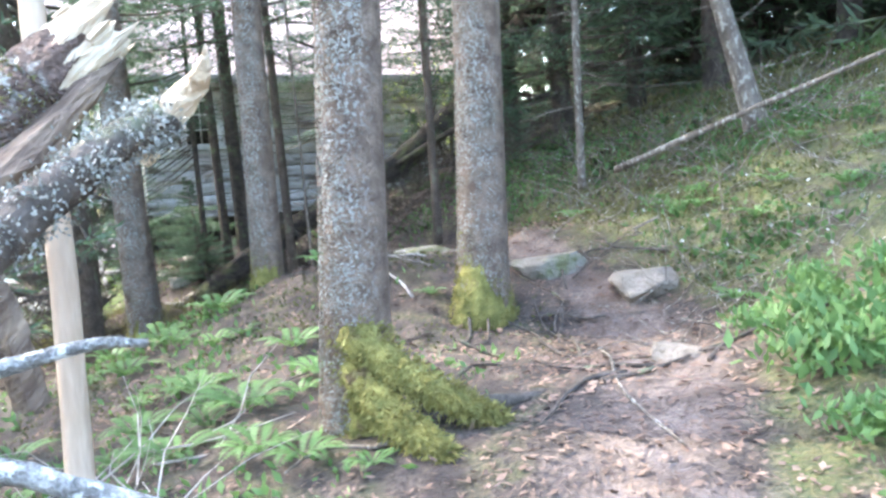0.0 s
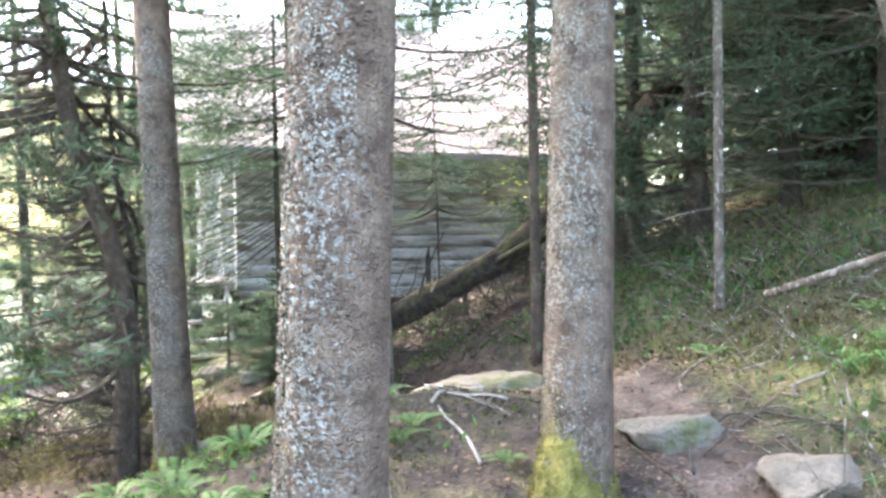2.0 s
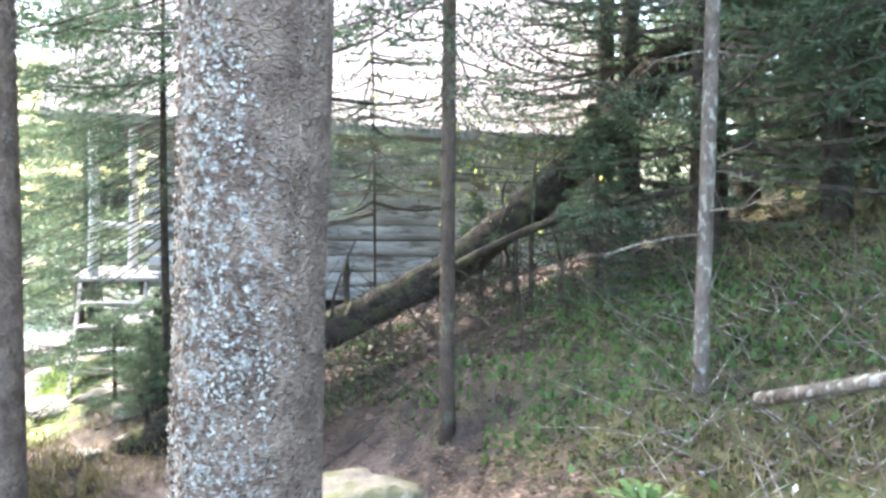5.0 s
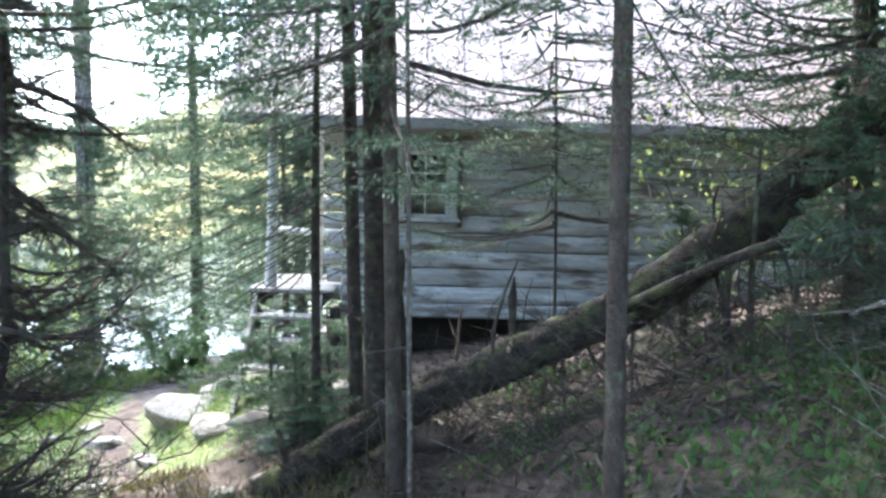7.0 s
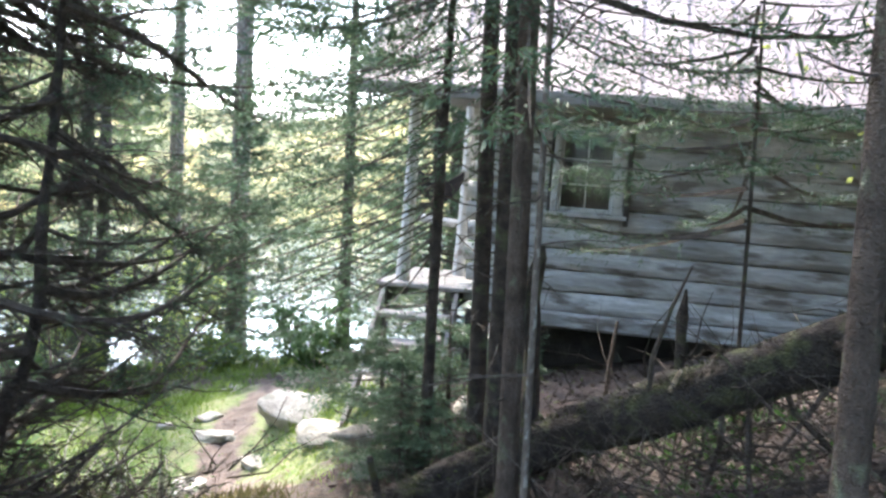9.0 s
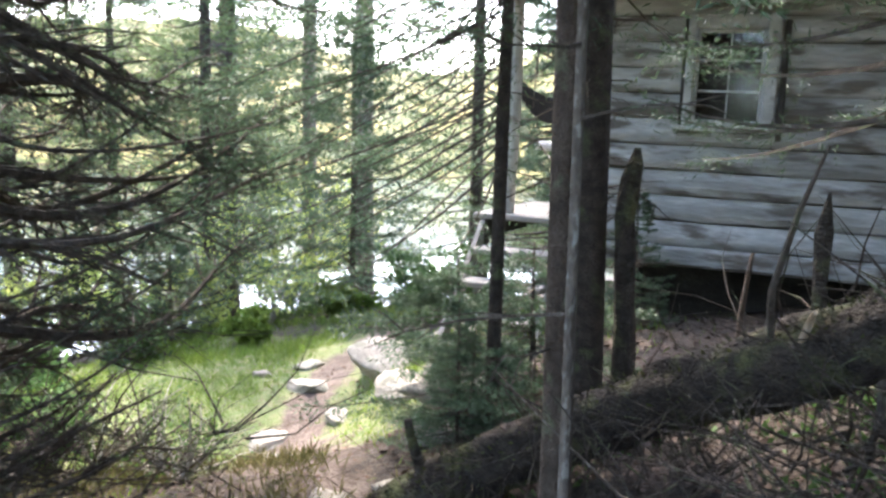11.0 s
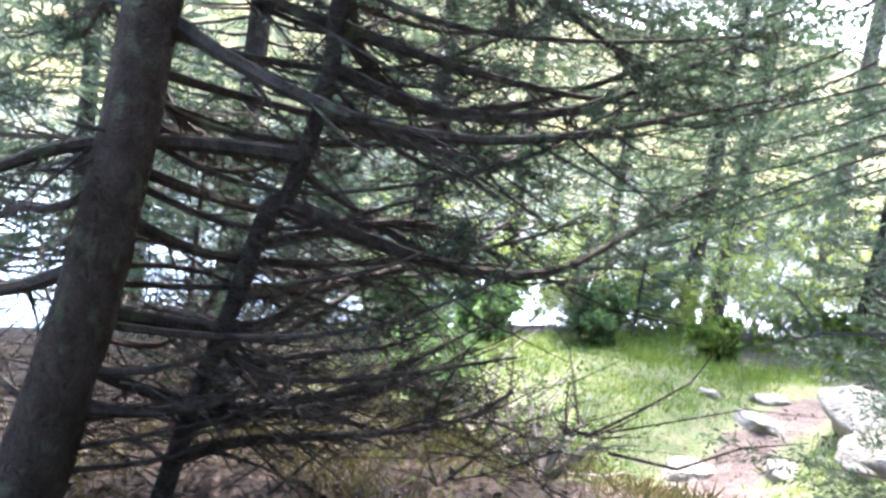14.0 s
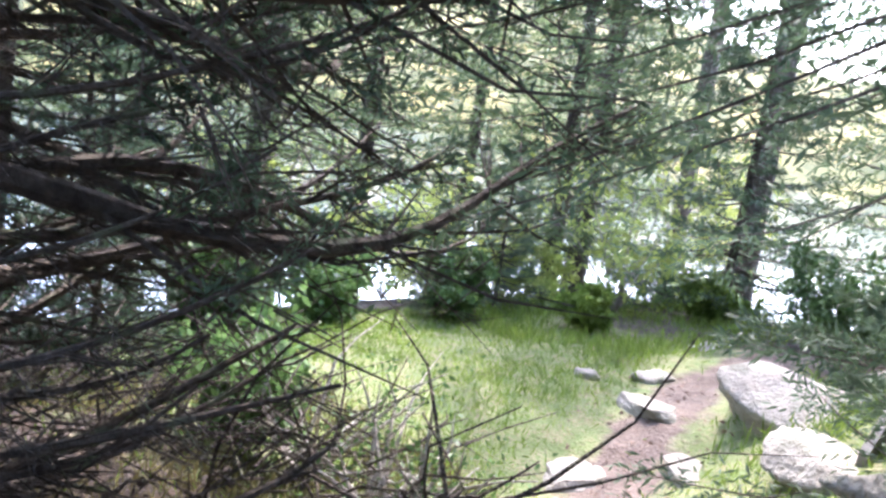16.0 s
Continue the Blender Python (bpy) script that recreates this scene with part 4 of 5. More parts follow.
    for sgn in (1, -1):
        ye, zr = (E, 2.96) if sgn > 0 else (D - E, 2.96)
        slope = part("roof", ([(1.15, ye, zr), (8.4, ye, zr), (8.4, R, top), (1.15, R, top), (1.15, ye, zr - 0.09), (8.4, ye, zr - 0.09), (8.4, R, top - 0.09), (1.15, R, top - 0.09)],
                              [(0, 1, 2, 3), (7, 6, 5, 4), (0, 4, 5, 1), (1, 5, 6, 2), (3, 2, 6, 7), (0, 3, 7, 4)]), M_ROOF, ob, "faded pinkish metal roof")
        for i in range(19):
            x = 1.16 + i * 0.4
            part("roof_seam", tube([(x, ye, zr + 0.012), (x, R, top + 0.012)], [0.014, 0.014], 5), M_ROOF, slope)
    part("fascia", box(1.15, 8.4, E - 0.03, E - 0.004, 2.84, 2.955), M_DECK, ob)
    # porch at the near end
    for i in range(9):
        part("deck_board", box(1.42, S0 - 0.08, -0.34 + i * 0.2, -0.34 + i * 0.2 + 0.185, 1.17, 1.21), M_DECK, ob)
    part("deck_joist", box(1.46, 1.54, -0.32, 1.5, 1.02, 1.166), M_DARK, ob)
    part("deck_joist", box(2.1, 2.18, -0.32, 1.5, 1.02, 1.166), M_DARK, ob)
    for x, y in ((1.62, -0.1), (1.98, 0.9)):
        part("porch_post", tube([(x, y, 1.2), (x + 0.01, y, 1.9), (x, y, 2.92)], [0.062, 0.056, 0.052], 12, 0.03, 9), M_TRIM, ob, "peeled pale log porch post")
    part("porch_rail", tube([(1.45, 1.3, 1.75), (1.9, 1.32, 1.72), (2.36, 1.3, 1.75)], [0.045, 0.045, 0.045], 9, 0.03, 8), M_TRIM, ob)
    for x in (1.5, 2.3):
        part("deck_leg", tube([(x, -0.28, -0.4), (x, -0.28, 1.02)], [0.06, 0.055], 8, 0.05, 7), M_DARK, ob)
    cloth = []
    for i in range(9):
        u = i / 8
        x, y, s = 1.62 + 0.36 * u, -0.08 + 0.96 * u, 0.16 * (1 - (2 * u - 1) ** 2)
        cloth += [(x, y, 2.3 - s), (x, y, 2.2 - s * 1.7), (x - 0.01, y + 0.004, 2.2 - s * 1.7), (x - 0.01, y + 0.004, 2.3 - s)]
    faces = [(i * 4 + k, i * 4 + (k + 1) % 4, i * 4 + 4 + (k + 1) % 4, i * 4 + 4 + k) for i in range(8) for k in range(4)]
    bed = tagged(mesh_object("hanging_cloth", cloth, faces, M_CLOTH), "black cloth slung between two porch posts", "cloth")
    bed.matrix_basis = CABIN


cabin()


def staircase():
    ob = thing("staircase", 0, 0, 0, "grey weathered open wooden steps up to the cabin porch", "stairs")
    ob.matrix_basis = CABIN
    for i, z in enumerate((0.98, 0.77, 0.56, 0.4)):
        y = -0.55 - i * 0.22
        part("tread", box(1.535, 2.14, y - 0.13, y + 0.12, z - 0.04, z), M_DECK, ob)
    for x in (1.495, 2.15):
        part("stringer", ([(x, -0.36, 1.16), (x, -1.4, 0.2), (x, -1.4, 0.05), (x, -0.36, 0.98), (x + 0.035, -0.36, 1.16), (x + 0.035, -1.4, 0.2), (x + 0.035, -1.4, 0.05), (x + 0.035, -0.36, 0.98)],
                          [(0, 1, 2, 3), (7, 6, 5, 4), (0, 4, 5, 1), (1, 5, 6, 2), (2, 6, 7, 3), (3, 7, 4, 0)]), M_DECK, ob)


staircase()

# ---- stones ----


def boulder(x, y, sx, sy, sz, seed, mat, label, sink=0.35, turn=0.0, z=None, group="", name="boulder"):
    rng = random.Random(seed)
    bm = bmesh.new()
    bmesh.ops.create_icosphere(bm, subdivisions=4, radius=1)
    off = Vector((rng.uniform(0, 50), rng.uniform(0, 50), rng.uniform(0, 50)))
    cuts = [(Vector((rng.gauss(0, 1), rng.gauss(0, 1), rng.gauss(0.35, 0.8))).normalized(), rng.uniform(0.55, 0.82)) for _ in range(13)] + [(Vector((rng.gauss(0, 0.12), rng.gauss(0, 0.12), 1)).normalized(), rng.uniform(0.4, 0.55))]
    for v in bm.verts:
        for n, d in cuts:
            over = v.co.dot(n) - d
            if over > 0:
                v.co -= n * over * 0.96
        v.co *= 1 + 0.16 * noise.noise(v.co * 1.4 + off) + 0.08 * noise.noise(v.co * 4 + off) + 0.06 * noise.noise(v.co * 10 + off)
        v.co = Vector((v.co.x * sx, v.co.y * sy, v.co.z * sz))
    me = bpy.data.meshes.new(name)
    bm.to_mesh(me)
    bm.free()
    me.materials.append(mat)
    me.polygons.foreach_set("use_smooth", [True] * len(me.polygons))
    ob = new(name, me)
    ob.matrix_basis = pose(x, y, (hz(x, y) if z is None else z) + sz * (0.8 - 2 * sink), 0, 0, turn)
    return tagged(ob, label, "rock", group)


boulder(-0.42, 7.05, 0.58, 0.34, 0.26, 1, M_ROCK, "flat grey boulder half sunk in the forest floor", 0.35, 12, z=0.53)
boulder(0.68, 5.42, 0.29, 0.15, 0.13, 2, M_ROCK, "low grey flat rock beside the trail", 0.3, 14, z=0.675)
boulder(1.2, 5.0, 0.3, 0.2, 0.17, 3, M_ROCK_TAN, "pale tan rock at the edge of the trail", 0.3, 5, z=0.56)
boulder(0.93, 3.48, 0.14, 0.1, 0.09, 4, M_ROCK_TAN, "small pale stone set in the trail", 0.32)
boulder(-2.55, 7.6, 0.3, 0.24, 0.2, 5, M_ROCK, "dark mossy boulder under the spruces", 0.3)
STONES = [(-6.15, 10.82, 0.34, 0.2, 0.09), (-6.85, 10.72, 0.12, 0.1, 0.09), (-6.83, 11.22, 0.18, 0.12, 0.1), (-5.5, 10.1, 0.3, 0.2, 0.06), (-5.2, 10.55, 0.26, 0.16, 0.05),
          (-4.95, 9.85, 0.16, 0.12, 0.05), (-3.0, 9.75, 0.28, 0.18, 0.1), (-2.75, 9.3, 0.18, 0.12, 0.06), (-7.7, 12.2, 0.3, 0.2, 0.06), (-4.5, 9.7, 0.12, 0.08, 0.04), (-6.3, 11.75, 0.2, 0.15, 0.06), (-2.9, 9.0, 0.13, 0.1, 0.05)]
for i, (x, y, a, b, c) in enumerate(STONES):
    boulder(x, y, a, b, c, 20 + i, M_ROCK_PALE, "flat pale stone lying in the sunny grass", 0.4, i * 37, group="stones of the clearing")
BIG = [(-5.3, 11.2, 0.58, 0.42, 0.38), (-3.6, 10.42, 0.42, 0.24, 0.17), (-3.05, 10.75, 0.3, 0.22, 0.16), (-4.35, 10.55, 0.36, 0.25, 0.18), (-5.3, 12.0, 0.5, 0.35, 0.2), (-6.0, 12.4, 0.4, 0.3, 0.14), (-4.6, 11.5, 0.4, 0.3, 0.2)]
for i, (x, y, a, b, c) in enumerate(BIG):
    boulder(x, y, a, b, c * 0.75, 60 + i, M_ROCK_PALE, "angular pale granite boulder at the foot of the porch", 0.34, i * 61, group="boulders by the porch")

# ---- roots and moss at the foot of the trunks ----


def root(points, r0, r1, seed, mat, label):
    pts = curve_points(points, 14)
    ob = mesh_object("root", *tube(pts, [r0 + (r1 - r0) * (i / 14) ** 0.8 for i in range(15)], 9, 0.14, seed), mat, smooth=True)
    return tagged(ob, label, "root")


def tufts(name, label, spots, seed, mat, length, width, spread=0.5, kind="stuff"):
    """Many small upright leaves at the given ground spots."""
    rng = np.random.default_rng(seed)
    n = len(spots)
    way = unit(np.array([0, 0, 1.0]) + rng.normal(size=(n, 3)) * spread)
    ln = length * rng.uniform(0.5, 1.4, n)
    v, f = blades(spots, way, unit(np.cross(way, rng.normal(size=(n, 3)))), ln, ln * width)
    return tagged(mesh_object(name, v, f, mat), label, name.replace("_", " "), kind=kind)


root([(-0.36, 3.1, 0.86), (-0.22, 3.0, 0.74), (-0.05, 2.93, 0.64), (0.1, 2.92, 0.56), (0.24, 2.95, 0.44)], 0.085, 0.026, 1, M_MOSS, "thick moss-covered root running from a trunk to the trail")
root([(-0.36, 3.1, 0.74), (-0.24, 2.9, 0.6), (-0.1, 2.76, 0.52), (0.02, 2.68, 0.42)], 0.085, 0.03, 2, M_MOSS, "moss-covered root at the foot of a trunk")
root([(-0.02, 2.96, 0.6), (0.2, 3.1, 0.55), (0.4, 3.2, 0.53), (0.55, 3.22, 0.46)], 0.035, 0.015, 3, M_BRANCH, "bare dark root crossing the trail bank")
for i, (x, y, z, r) in enumerate([(-0.33, 3.12, 0.6, 0.118), (0.21, 4.96, 0.74, 0.15), (-1.28, 6.1, 0.62, 0.125), (-2.36, 6.56, 0.3, 0.14)]):
    rng = np.random.default_rng(90 + i)
    lean = (0.075, 0.04, 0.03, 0.0)[i]
    v, f = tube([(x + lean * h, y, z + h) for h in (-0.3, -0.15, -0.05, 0.05, 0.14, 0.22)], [r * k for k in (1.5, 1.15, 1.0, 0.9, 0.8, 0.66)], 22, 0.1, i)
    tagged(mesh_object("moss", v, f, M_MOSS, smooth=True), "yellow-green moss collar round the foot of a trunk", "moss")
    a, h = rng.uniform(0, 2 * math.pi, 2200), 0.3 - 0.55 * rng.uniform(0, 1, 2200) ** 0.6
    rad = r * np.interp(h, [-0.3, -0.15, -0.05, 0.05, 0.14, 0.3], [1.45, 1.15, 1.0, 0.88, 0.78, 0.74])
    spots = np.stack([x + lean * h + np.cos(a) * rad, y + np.sin(a) * rad, z + h], -1)
    out = np.stack([np.cos(a), np.sin(a), rng.uniform(-0.3, 0.8, 2200)], -1)
    v, f = blades(spots, unit(out), unit(np.cross(out, rng.normal(size=(2200, 3)))), rng.uniform(0.012, 0.03, 2200), rng.uniform(0.006, 0.012, 2200))
    tagged(mesh_object("moss_fringe", v, f, M_MOSS), "tufts of yellow-green moss", "moss", kind="stuff")

for k, line in enumerate(([(-0.36, 3.1, 0.86), (-0.22, 3.0, 0.74), (-0.05, 2.93, 0.64), (0.1, 2.92, 0.56), (0.24, 2.95, 0.47)], [(-0.36, 3.1, 0.74), (-0.24, 2.9, 0.6), (-0.1, 2.76, 0.52), (0.02, 2.68, 0.45)])):
    rng = np.random.default_rng(95 + k)
    pts = np.array([tuple(p) for p in curve_points(line, 30)])
    n = 3200
    i = rng.integers(0, 26, n)
    d = unit(rng.normal(size=(n, 3)) + np.array([0, -0.2, 0.4]))
    rad = np.interp(i, [0, 30], [0.085, 0.03]) * rng.uniform(0.75, 1.15, n)
    way = unit(d + np.array([0, 0, -0.6]) + rng.normal(size=(n, 3)) * 0.3)
    v, f = blades(pts[i] + d * rad[:, None], way, unit(np.cross(way, rng.normal(size=(n, 3)))), rng.uniform(0.015, 0.045, n), rng.uniform(0.005, 0.012, n))
    tagged(mesh_object("moss_fringe", v, f, M_MOSS), "shaggy yellow-green moss hanging on a root", "moss", kind="stuff")

# ---- the broken trees where the walk begins ----


def splinters(centre, way, n, length, radius, seed):
    """Torn flat shards that stand out of a broken end."""
    rng = np.random.default_rng(seed)
    way = unit(np.array(way, float))
    s = unit(np.cross(way, [0, 0, 1.0]))
    t = np.cross(way, s)
    pieces = []
    for _ in range(n):
        a, r = rng.uniform(0, 2 * math.pi), radius * rng.uniform(0.3, 1)
        p = np.array(centre) + (s * math.cos(a) + t * math.sin(a)) * r - way * 0.08
        q = unit(np.cross(way, rng.normal(size=3)))
        L, w, th = length * rng.uniform(0.35, 1.1), rng.uniform(0.012, 0.035), 0.006
        nrm = np.cross(way, q)
        d = way + rng.normal(size=3) * 0.06
        ring = [p - q * w - nrm * th, p + q * w - nrm * th, p + q * w + nrm * th, p - q * w + nrm * th]
        mid = [x + d * L * 0.6 for x in ring]
        tip = p + d * L + q * rng.uniform(-w, w)
        vs = [tuple(x) for x in ring + mid + [tip]]
        fs = [(0, 1, 5, 4), (1, 2, 6, 5), (2, 3, 7, 6), (3, 0, 4, 7), (4, 5, 8), (5, 6, 8), (6, 7, 8), (7, 4, 8), (3, 2, 1, 0)]
        pieces.append((vs, fs))
    return pieces


def torn_shell(start, way, radius, reach, seed, sides=30, rings=9, hollow=0.12):
    """A round stem end whose rim is torn to a different length all round, hollowed inside. reach: length by angle."""
    rng = np.random.default_rng(seed)
    start, way = np.array(start, float), unit(np.array(way, float))
    s = unit(np.cross(way, [0, 0, 1.0]))
    t = np.cross(s, way)
    ang = np.linspace(0, 2 * math.pi, sides, endpoint=False)
    length = np.array([reach(a) for a in ang]) + rng.uniform(-0.022, 0.022, sides)
    skin = rng.uniform(-0.008, 0.008, sides)
    vs, fs = [], []
    for i in range(rings + 1):
        u = i / rings
        for k, a in enumerate(ang):
            r = radius + skin[k] * (0.4 + u) - 0.02 * u * u + rng.uniform(-0.004, 0.004)
            vs.append(tuple(start + way * length[k] * u + (s * math.cos(a) + t * math.sin(a)) * r))
    for k, a in enumerate(ang):
        vs.append(tuple(start + way * (length[k] - hollow * rng.uniform(0.6, 1.3)) + (s * math.cos(a) + t * math.sin(a)) * radius * rng.uniform(0.4, 0.62)))
    vs.append(tuple(start + way * (float(length.min()) - hollow)))
    for i in range(rings + 1):
        for k in range(sides):
            a, c = i * sides + k, i * sides + (k + 1) % sides
            fs.append((a, c, c + sides, a + sides))
    n = (rings + 1) * sides
    fs += [(n + k, n + (k + 1) % sides, n + sides) for k in range(sides)]
    return vs, fs


def snapped_trunk():
    ob = thing("snapped_trunk", 0, 0, 0, "snapped leaning trunk with torn pale wood and flaking mossy bark", "log")
    axis = [(-1.615, 1.425, 0.954), (-1.190, 1.820, 1.430), (-0.938, 2.054, 1.712)]
    way = (0.567, 0.526, 0.634)
    part("trunk", tube(curve_points(axis, 22), [0.1] * 23, 20, 0.09, 4), M_BARK_MOSSY, ob, smooth=True)
    part("bark", torn_shell(axis[-1], way, 0.101, lambda a: 0.1 + 0.07 * math.sin(a + 0.2) + 0.03 * math.sin(3 * a) + 0.02 * math.sin(7 * a), 5, hollow=0.03), M_BARK_MOSSY, ob, "brown mossy bark with a torn edge")
    part("heartwood", torn_shell(axis[-1], way, 0.09, lambda a: 0.308 - 0.1 * (1 - math.cos(a - 0.6)) / 2 - 0.13 * math.exp(-((a + math.pi) % (2 * math.pi) - math.pi - 0.1) ** 2 * 14) + 0.014 * math.sin(9 * a), 6, 44, 12, 0.16), M_SPLIT, ob, "pale torn heartwood")
    end = np.array(axis[-1]) + np.array(way) * 0.248
    for shard in splinters(end, way, 12, 0.1, 0.075, 6):
        part("splinter", shard, M_SPLIT, ob)
    for shard in splinters(np.array(axis[-1]) + np.array(way) * 0.12, way, 14, 0.1, 0.098, 16):
        part("bark_flake", shard, M_BARK_MOSSY, ob)
    part("split_slab", tube(curve_points([(-1.170, 1.390, 1.150), (-1.120, 1.500, 1.230), (-1.060, 1.620, 1.310), (-0.980, 1.790, 1.450), (-0.870, 1.970, 1.620), (-0.750, 2.150, 1.790)], 20), [0.052] * 16 + [0.045, 0.04, 0.03, 0.018, 0.005], 11, 0.3, 7), M_SLAB, ob, "brown weathered split slab")
    for k, (line, r) in enumerate((([(-1.160, 1.640, 1.220), (-1.060, 1.670, 1.280), (-0.980, 1.700, 1.300), (-0.920, 1.730, 1.300)], 0.014), ([(-1.160, 1.630, 1.190), (-1.070, 1.650, 1.260), (-1.020, 1.680, 1.290), (-1.010, 1.700, 1.320)], 0.011), ([(-1.200, 1.650, 1.160), (-1.090, 1.660, 1.220), (-1.040, 1.670, 1.270), (-1.000, 1.700, 1.280)], 0.012))):
        pts = curve_points(line, 10)
        part("splinter", tube(pts, [r * (1 - 0.85 * i / 10) for i in range(11)], 5, 0.2, k), M_SPLIT, ob)
    part("broken_root", tube(curve_points([(-0.940, 1.860, 1.010), (-0.960, 1.860, 1.150), (-0.990, 1.860, 1.270), (-1.020, 1.860, 1.360)], 10), [0.036] * 7 + [0.032, 0.026, 0.018, 0.006], 9, 0.22, 9), M_SLAB, ob)
    for k, (line, r) in enumerate((([(-1.440, 1.960, 1.630), (-1.250, 1.990, 1.670), (-1.150, 2.000, 1.690), (-1.040, 2.020, 1.650)], 0.013), ([(-1.160, 2.000, 1.680), (-1.160, 2.000, 1.720), (-1.170, 2.000, 1.770)], 0.008), ([(-1.140, 2.010, 1.690), (-1.140, 2.010, 1.730), (-1.130, 2.010, 1.780)], 0.009), ([(-1.110, 1.960, 1.670), (-1.160, 1.950, 1.620), (-1.250, 1.940, 1.550)], 0.012), ([(-1.090, 2.010, 1.690), (-1.060, 2.020, 1.710), (-1.040, 2.020, 1.720)], 0.006))):
        pts = curve_points(line, 8)
        part("twig", tube(pts, [r * (1 - 0.5 * i / 8) for i in range(9)], 6, 0.15, k), M_FLAKE, ob)
    rng = np.random.default_rng(44)
    n = 5000
    line = np.array([tuple(p) for p in curve_points(axis, 30)])
    p = line[rng.integers(4, 31, n)]
    d = unit(rng.normal(size=(n, 3)) + np.array([0.2, -0.5, 0.3]))
    d = unit(d - np.array(way) * (d @ np.array(way))[:, None])
    q = unit(d * 0.5 + rng.normal(size=(n, 3)) * 0.6)
    v, f = blades(p + d * 0.099 + rng.normal(size=(n, 3)) * 0.004, q, unit(np.cross(q, rng.normal(size=(n, 3)))), rng.uniform(0.006, 0.018, n), rng.uniform(0.004, 0.01, n))
    half = n * 2 // 5
    tagged(part("lichen_cover", (v[:half * 4], f[:half]), M_FLAKE, ob), kind="stuff")
    tagged(part("moss_cover", (v[half * 4:], f[half:] - half * 4), M_HEATH, ob), kind="stuff")


snapped_trunk()


def lichen_branch():
    ob = thing("broken_branch", 0, 0, 0, "lichen-crusted broken branch with a pale torn tip", "branch")
    axis = curve_points([(-0.86, 0.5, 0.95), (-0.68, 0.66, 1.2), (-0.5, 0.86, 1.41), (-0.4, 1.04, 1.53), (-0.345, 1.13, 1.572)], 18)
    part("limb", tube(axis, [0.034 - 0.012 * i / 18 for i in range(19)], 12, 0.16, 8), M_BRANCH, ob, smooth=True)
    part("torn_tip", tube(curve_points([(-0.352, 1.12, 1.568), (-0.315, 1.14, 1.6), (-0.285, 1.11, 1.625), (-0.272, 1.09, 1.655)], 8), [0.02, 0.021, 0.02, 0.018, 0.015, 0.012, 0.009, 0.005, 0.002], 8, 0.16, 9), M_SPLIT, ob)
    for shard in splinters((-0.33, 1.135, 1.58), (0.6, 0.1, 0.4), 4, 0.05, 0.01, 10):
        part("splinter", shard, M_SPLIT, ob)
    rng = np.random.default_rng(4)
    n = 10000
    knots = rng.integers(0, 18, 420)
    lean = unit(rng.normal(size=(420, 3)) + np.array([0.1, -0.2, 0.2]))
    k = rng.integers(0, 420, n)
    centre = np.array([tuple(axis[m]) for m in knots])[k] + rng.normal(size=(n, 3)) * 0.008
    d = unit(lean[k] + rng.normal(size=(n, 3)) * 0.25)
    way = unit(d * 0.7 + rng.normal(size=(n, 3)) * 0.6)
    v, f = blades(centre + d * 0.026, way, unit(np.cross(way, rng.normal(size=(n, 3)))), rng.uniform(0.004, 0.009, n), rng.uniform(0.003, 0.006, n))
    tagged(part("lichen_cover", (v, f), M_FLAKE, ob, "pale grey leafy lichen"), kind="stuff")


lichen_branch()
pole = thing("dead_pole", -1.3, 2.94, hz(-1.3, 2.94), "bare debarked standing dead birch pole", "tree")
part("trunk", tube(curve_points([(-0.06, -0.05, -0.2), (-0.01, -0.02, 0.9), (0.0, 0.0, 1.7), (0.02, 0.03, 2.6), (0.0, 0.05, 4.2)], 24), [0.052 - 0.0009 * i for i in range(25)], 14, 0.05, 11), M_BARE, pole, smooth=True)
for k, (z, a) in enumerate(((1.95, 2.6), (2.1, 0.4), (2.35, 3.4), (1.2, 0.2), (2.7, 1.0))):
    part("knot_twig", tube([(0, 0, z), (0.06 * math.cos(a), 0.06 * math.sin(a), z + 0.01), (0.13 * math.cos(a), 0.13 * math.sin(a), z - 0.01)], [0.012, 0.006, 0.002], 5, 0.1, k), M_BARE, pole)

for k in range(14):
    r = np.random.default_rng(900 + k)
    x, y = (0.28 + r.uniform(-0.25, 0.4), 4.75 + r.uniform(-0.4, 0.25)) if k < 8 else (r.uniform(0.4, 1.0), r.uniform(2.9, 4.4))
    a = radians(-75 + r.uniform(-70, 70)) if k < 8 else r.uniform(0, 6.28)
    L, pts = r.uniform(0.4, 0.9), []
    for j in range(5):
        pts.append((x, y, hz(x, y) + 0.012 + 0.05 * (k < 8) * (j == 0) - 0.03 * (j == 4)))
        a += r.normal() * 0.35
        x, y = x + math.cos(a) * L / 4, y + math.sin(a) * L / 4
    root(pts, r.uniform(0.008, 0.017), 0.004, 900 + k, M_BRANCH, "bare brown root snaking over the trail")

# ---- sticks ----


def stick(points, r, seed, mat, label, steps=10):
    pts = curve_points(points, steps)
    ob = mesh_object("stick", *tube(pts, [r * (1 - 0.55 * i / steps) for i in range(steps + 1)], 7, 0.1, seed), mat, smooth=True)
    return tagged(ob, label, "stick")


